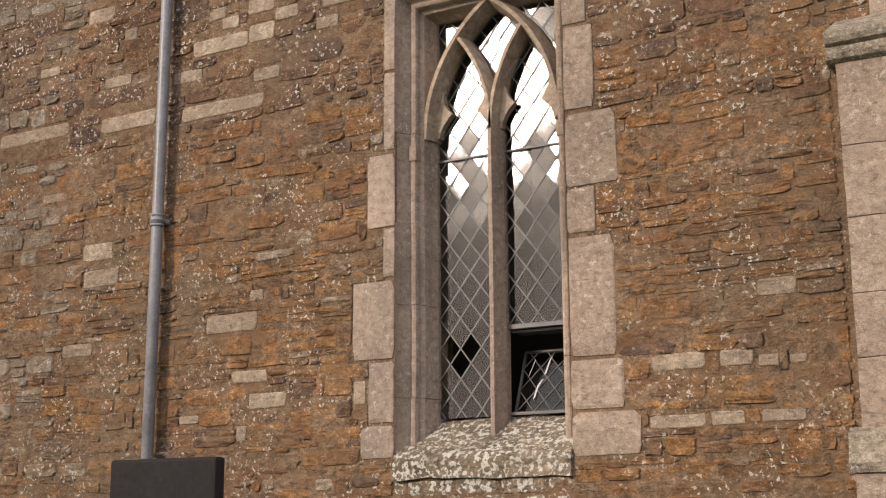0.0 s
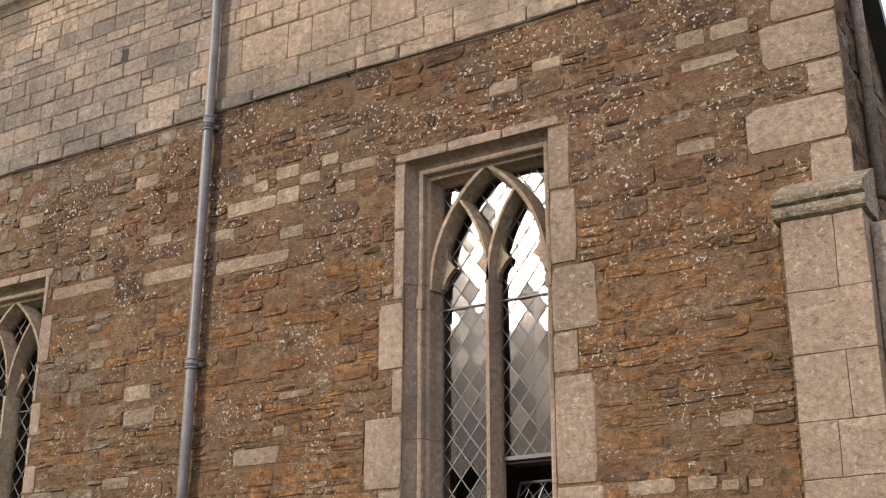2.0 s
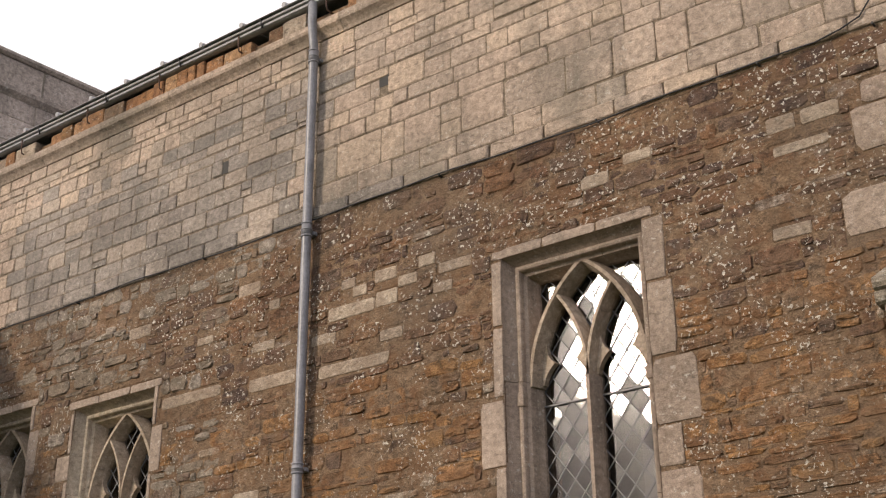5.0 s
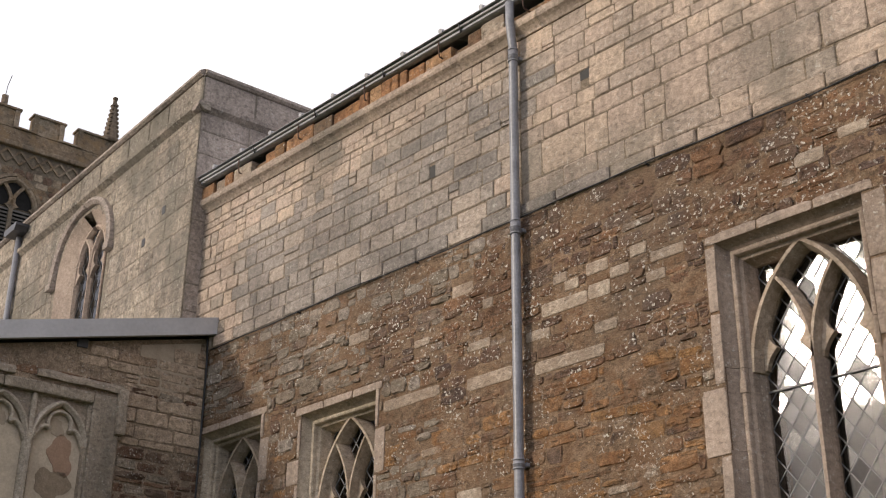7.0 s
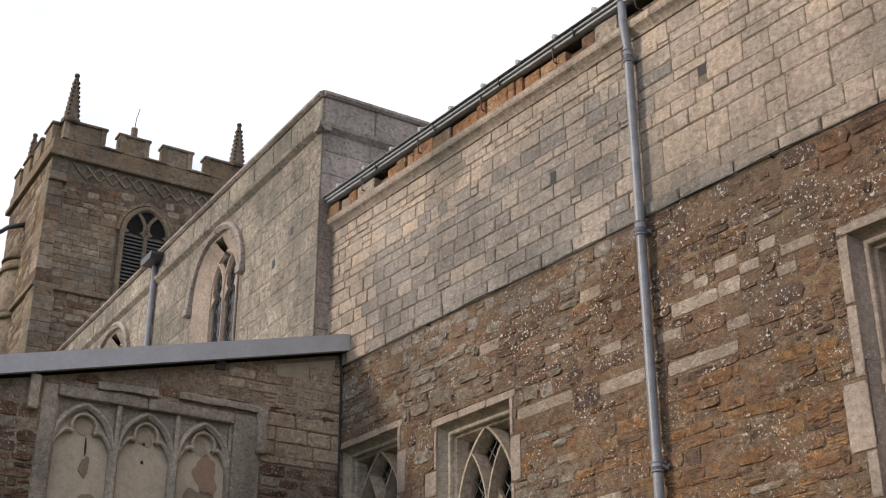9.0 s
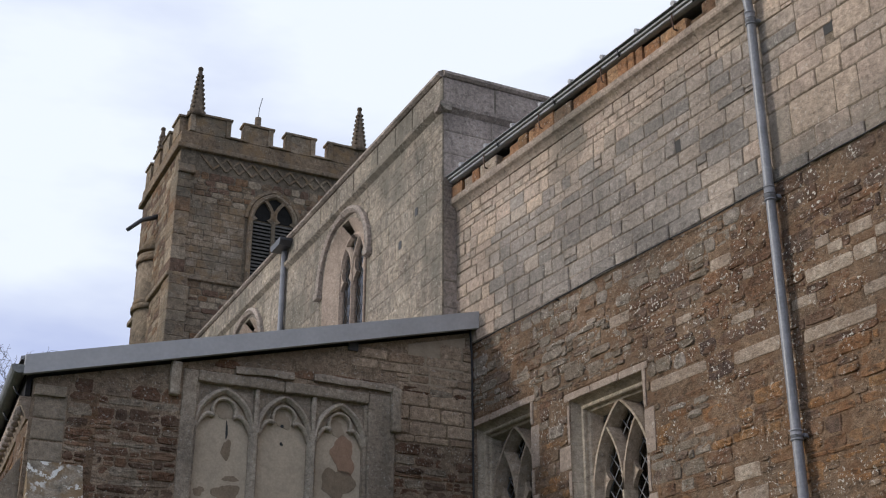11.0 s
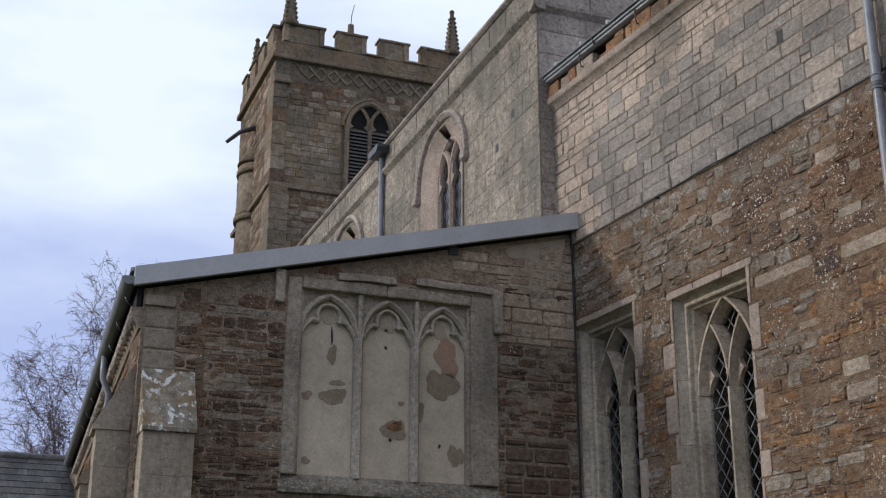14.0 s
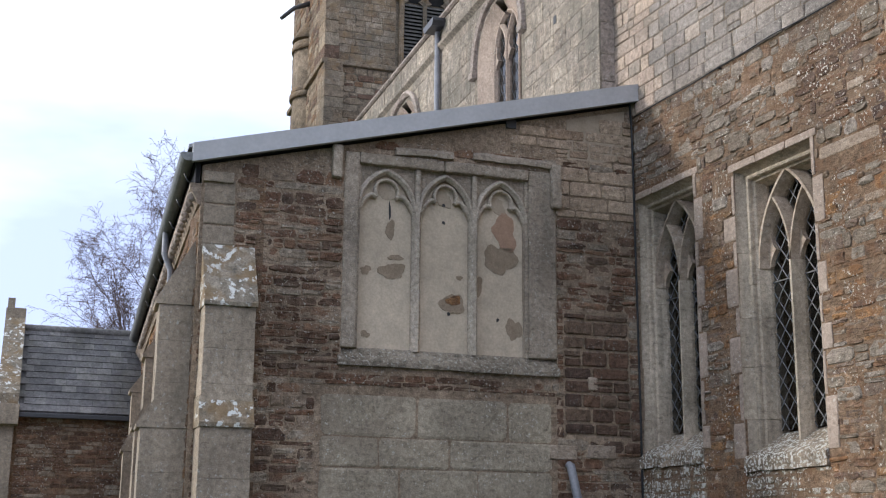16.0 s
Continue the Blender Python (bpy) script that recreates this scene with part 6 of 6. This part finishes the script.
tube(bm, [(0, 0, 16.75), (0, 0.1, 17.3), (0, 0.3, 18.1)], [0.8, 0.6, 0.08], 20)
part("cap", bm, TOWER_DRESS, tu)
sg = thing("waterspout", TW, "projecting lead waterspout on the tower side", "spout")
bm = bmesh.new()
tube(bm, [(-2.4, 0.7, 18.0), (-2.4, 0.15, 17.75), (-2.4, -0.25, 17.35)], [0.09, 0.07, 0.06], 8)
part("spout", bm, PIPE_DARK, sg)

# ---- porch beyond the aisle ----
porch = thing("porch", WEST, "low stone porch with a blue slate roof", "porch")
PX, PR, PE, PZ = -11.0, -12.9, 3.93, 5.76
boxed("porch_wall", (PX - 0.5, -6.95, 0), (PX - 0.05, -4.6, PE), MORTAR, porch, "", 0)
boxed("porch_wall", (-14.8, -6.95, 0), (-14.3, -4.6, PE), MORTAR, porch, "", 0)
pf = new("porch_side")
pf.parent, pf.matrix_basis = porch, Matrix.Translation((PX - 0.05, 0, 0)) @ QUARTER
st = courses(-6.9, -4.6, 1.8, PE - 0.06, [], rng, (0.05, 0.12), (0.12, 0.45), (0.008, 0.025), 0.012, 0.004)
LAID.append((st, RUBBLE, IRON_DARK, pf, "stone", 120, (-6, 3), "brown rubble of the porch"))
bm = bmesh.new()
extruded(bm, [(PX + 0.12, PE), (PR, PZ), (2 * PR - PX - 0.12, PE), (2 * PR - PX - 0.12, PE - 0.06), (PR, PZ - 0.08), (PX + 0.12, PE - 0.06)], "y", -6.92, -4.4)
part("roof_deck", bm, SLATE, porch)
boxed("porch_gutter", (PX + 0.08, -6.9, PE - 0.10), (PX + 0.20, -4.5, PE - 0.02), PIPE_DARK, porch)
run = math.hypot(PX + 0.12 - PR, PZ - PE)
slope = math.atan2(PZ - PE, PX + 0.12 - PR)
sm = bmesh.new()
add_box(sm, (-0.5, -1.0, -0.5), (0.5, 0.0, 0.5))
sme = bpy.data.meshes.new("slate")
sm.to_mesh(sme)
sme.materials.append(SLATE)
rows_ = 13
for j in range(rows_):
    h = run / rows_
    y = -6.92 + (0.11 if j % 2 else 0.0)
    while y < -4.5:
        w = rng.uniform(0.17, 0.27)
        s = (j + 0.5) * h
        o = new("slate", sme)
        o.parent = porch
        o.matrix_basis = Matrix.Translation((PX + 0.12 - s * math.cos(slope), y + w / 2, PE + s * math.sin(slope) + 0.012)) @ Matrix.Rotation(slope - 0.06 + rng.uniform(-0.012, 0.012), 4, "Y") @ Matrix.Diagonal((h * 1.12, w - 0.008, 0.02, 1)) @ Matrix.Translation((0, 0.5, 0.5))
        y += w
bm = bmesh.new()
tube(bm, [(PR, -6.92, PZ + 0.02), (PR, -4.4, PZ + 0.02)], 0.09, 8)
part("ridge", bm, SLATE, porch)
# gable with raised coping and kneeler
bm = bmesh.new()
extruded(bm, [(PX + 0.1, 0), (PX + 0.1, PE + 0.05), (PR, PZ + 0.05), (2 * PR - PX - 0.1, PE + 0.05), (2 * PR - PX - 0.1, 0)], "y", -7.22, -6.95)
part("gable", bm, BUTT, porch)
for k in range(5):
    t0, t1 = k / 5, (k + 0.98) / 5
    a, b = (PX + 0.22 - (PX + 0.22 - PR) * t0, PE + 0.1 + (PZ + 0.02 - PE) * t0), (PX + 0.22 - (PX + 0.22 - PR) * t1, PE + 0.1 + (PZ + 0.02 - PE) * t1)
    bm = bmesh.new()
    extruded(bm, [a, b, (b[0], b[1] + 0.22), (a[0], a[1] + 0.22)], "y", -7.28, -6.90)
    part("coping_stone", bm, ORANGE, porch, "coping stone spotted with orange lichen" if k == 0 else "")
boxed("apex_stone", (PR - 0.2, -7.28, PZ + 0.1), (PR + 0.16, -6.9, PZ + 0.40), BUTT, porch)
boxed("cross_stub", (PR - 0.08, -7.26, PZ + 0.40), (PR + 0.04, -7.12, PZ + 0.62), BUTT, porch)
boxed("kneeler", (PX - 0.1, -7.3, PE - 0.25), (PX + 0.34, -6.88, PE + 0.12), BUTT, porch)


# ---- bare birch tree behind ----
def birch(m, height, seed, label):
    t = thing("birch_tree", m, label, "tree", "birches behind the church")
    r_ = random.Random(seed)
    trunk, crown = bmesh.new(), bmesh.new()
    pts = [(0.35 * math.sin(k * 0.8 + seed) * k / 10, 0.5 * math.cos(k * 0.55 + seed) * k / 10, height * k / 10) for k in range(11)]
    tube(trunk, pts, [0.15 * (1 - k / 10.2) ** 1.3 + 0.010 for k in range(11)], 7)

    def limb(p, d, length, rad, level):
        pts_, q, v = [p], Vector(p), Vector(d)
        n = 6
        lift = (0.10, 0.03, -0.03, -0.10)[level]
        for k in range(n):
            v = (v + Vector((r_.gauss(0, 0.24), r_.gauss(0, 0.24), r_.gauss(0, 0.18) + lift))).normalized()
            q = q + v * length / n
            pts_.append(q.copy())
        tube(crown, pts_, [max(rad * (1 - 0.85 * k / n), 0.0055) for k in range(n + 1)], 5 if level == 0 else 3)
        if level < 3:
            for k in range(1, n + 1):
                for _ in range((2, r_.choice((1, 2)), r_.choice((0, 1)))[level]):
                    w = pts_[k] - pts_[k - 1]
                    dd = (w.normalized() + Vector((r_.gauss(0, 0.6), r_.gauss(0, 0.6), r_.gauss(0.05, 0.45)))).normalized()
                    limb(pts_[k], dd, length * r_.uniform(0.28, 0.52), rad * 0.42, level + 1)
    for k in range(15):
        f = r_.uniform(0.34, 0.95)
        a = r_.uniform(0, 6.283)
        i = int(f * 10)
        base = Vector(pts[i]).lerp(Vector(pts[min(i + 1, 10)]), f * 10 - i)
        limb(base, (math.cos(a) * 0.62, math.sin(a) * 0.62, 0.8), height * (0.42 - 0.25 * f), 0.055 * (1.2 - f), 0)
    part("trunk", trunk, BARK, t)
    part("crown", crown, BARK, t)


birch(WEST @ Matrix.Translation((-38.0, -1.5, 0)), 15.6, 5, "tall bare winter birch with fine drooping twigs")
birch(WEST @ Matrix.Translation((-37.0, -3.6, 0)), 12.6, 9, "smaller bare winter birch beside a taller one")


for stones, units, material, wall, nm, single, near, lab in LAID:
    lay(stones, units, material, wall, nm, single, random.Random(5), near, lab or 'joined wall stones', 0.35 if units is RUBBLE else 0.0)
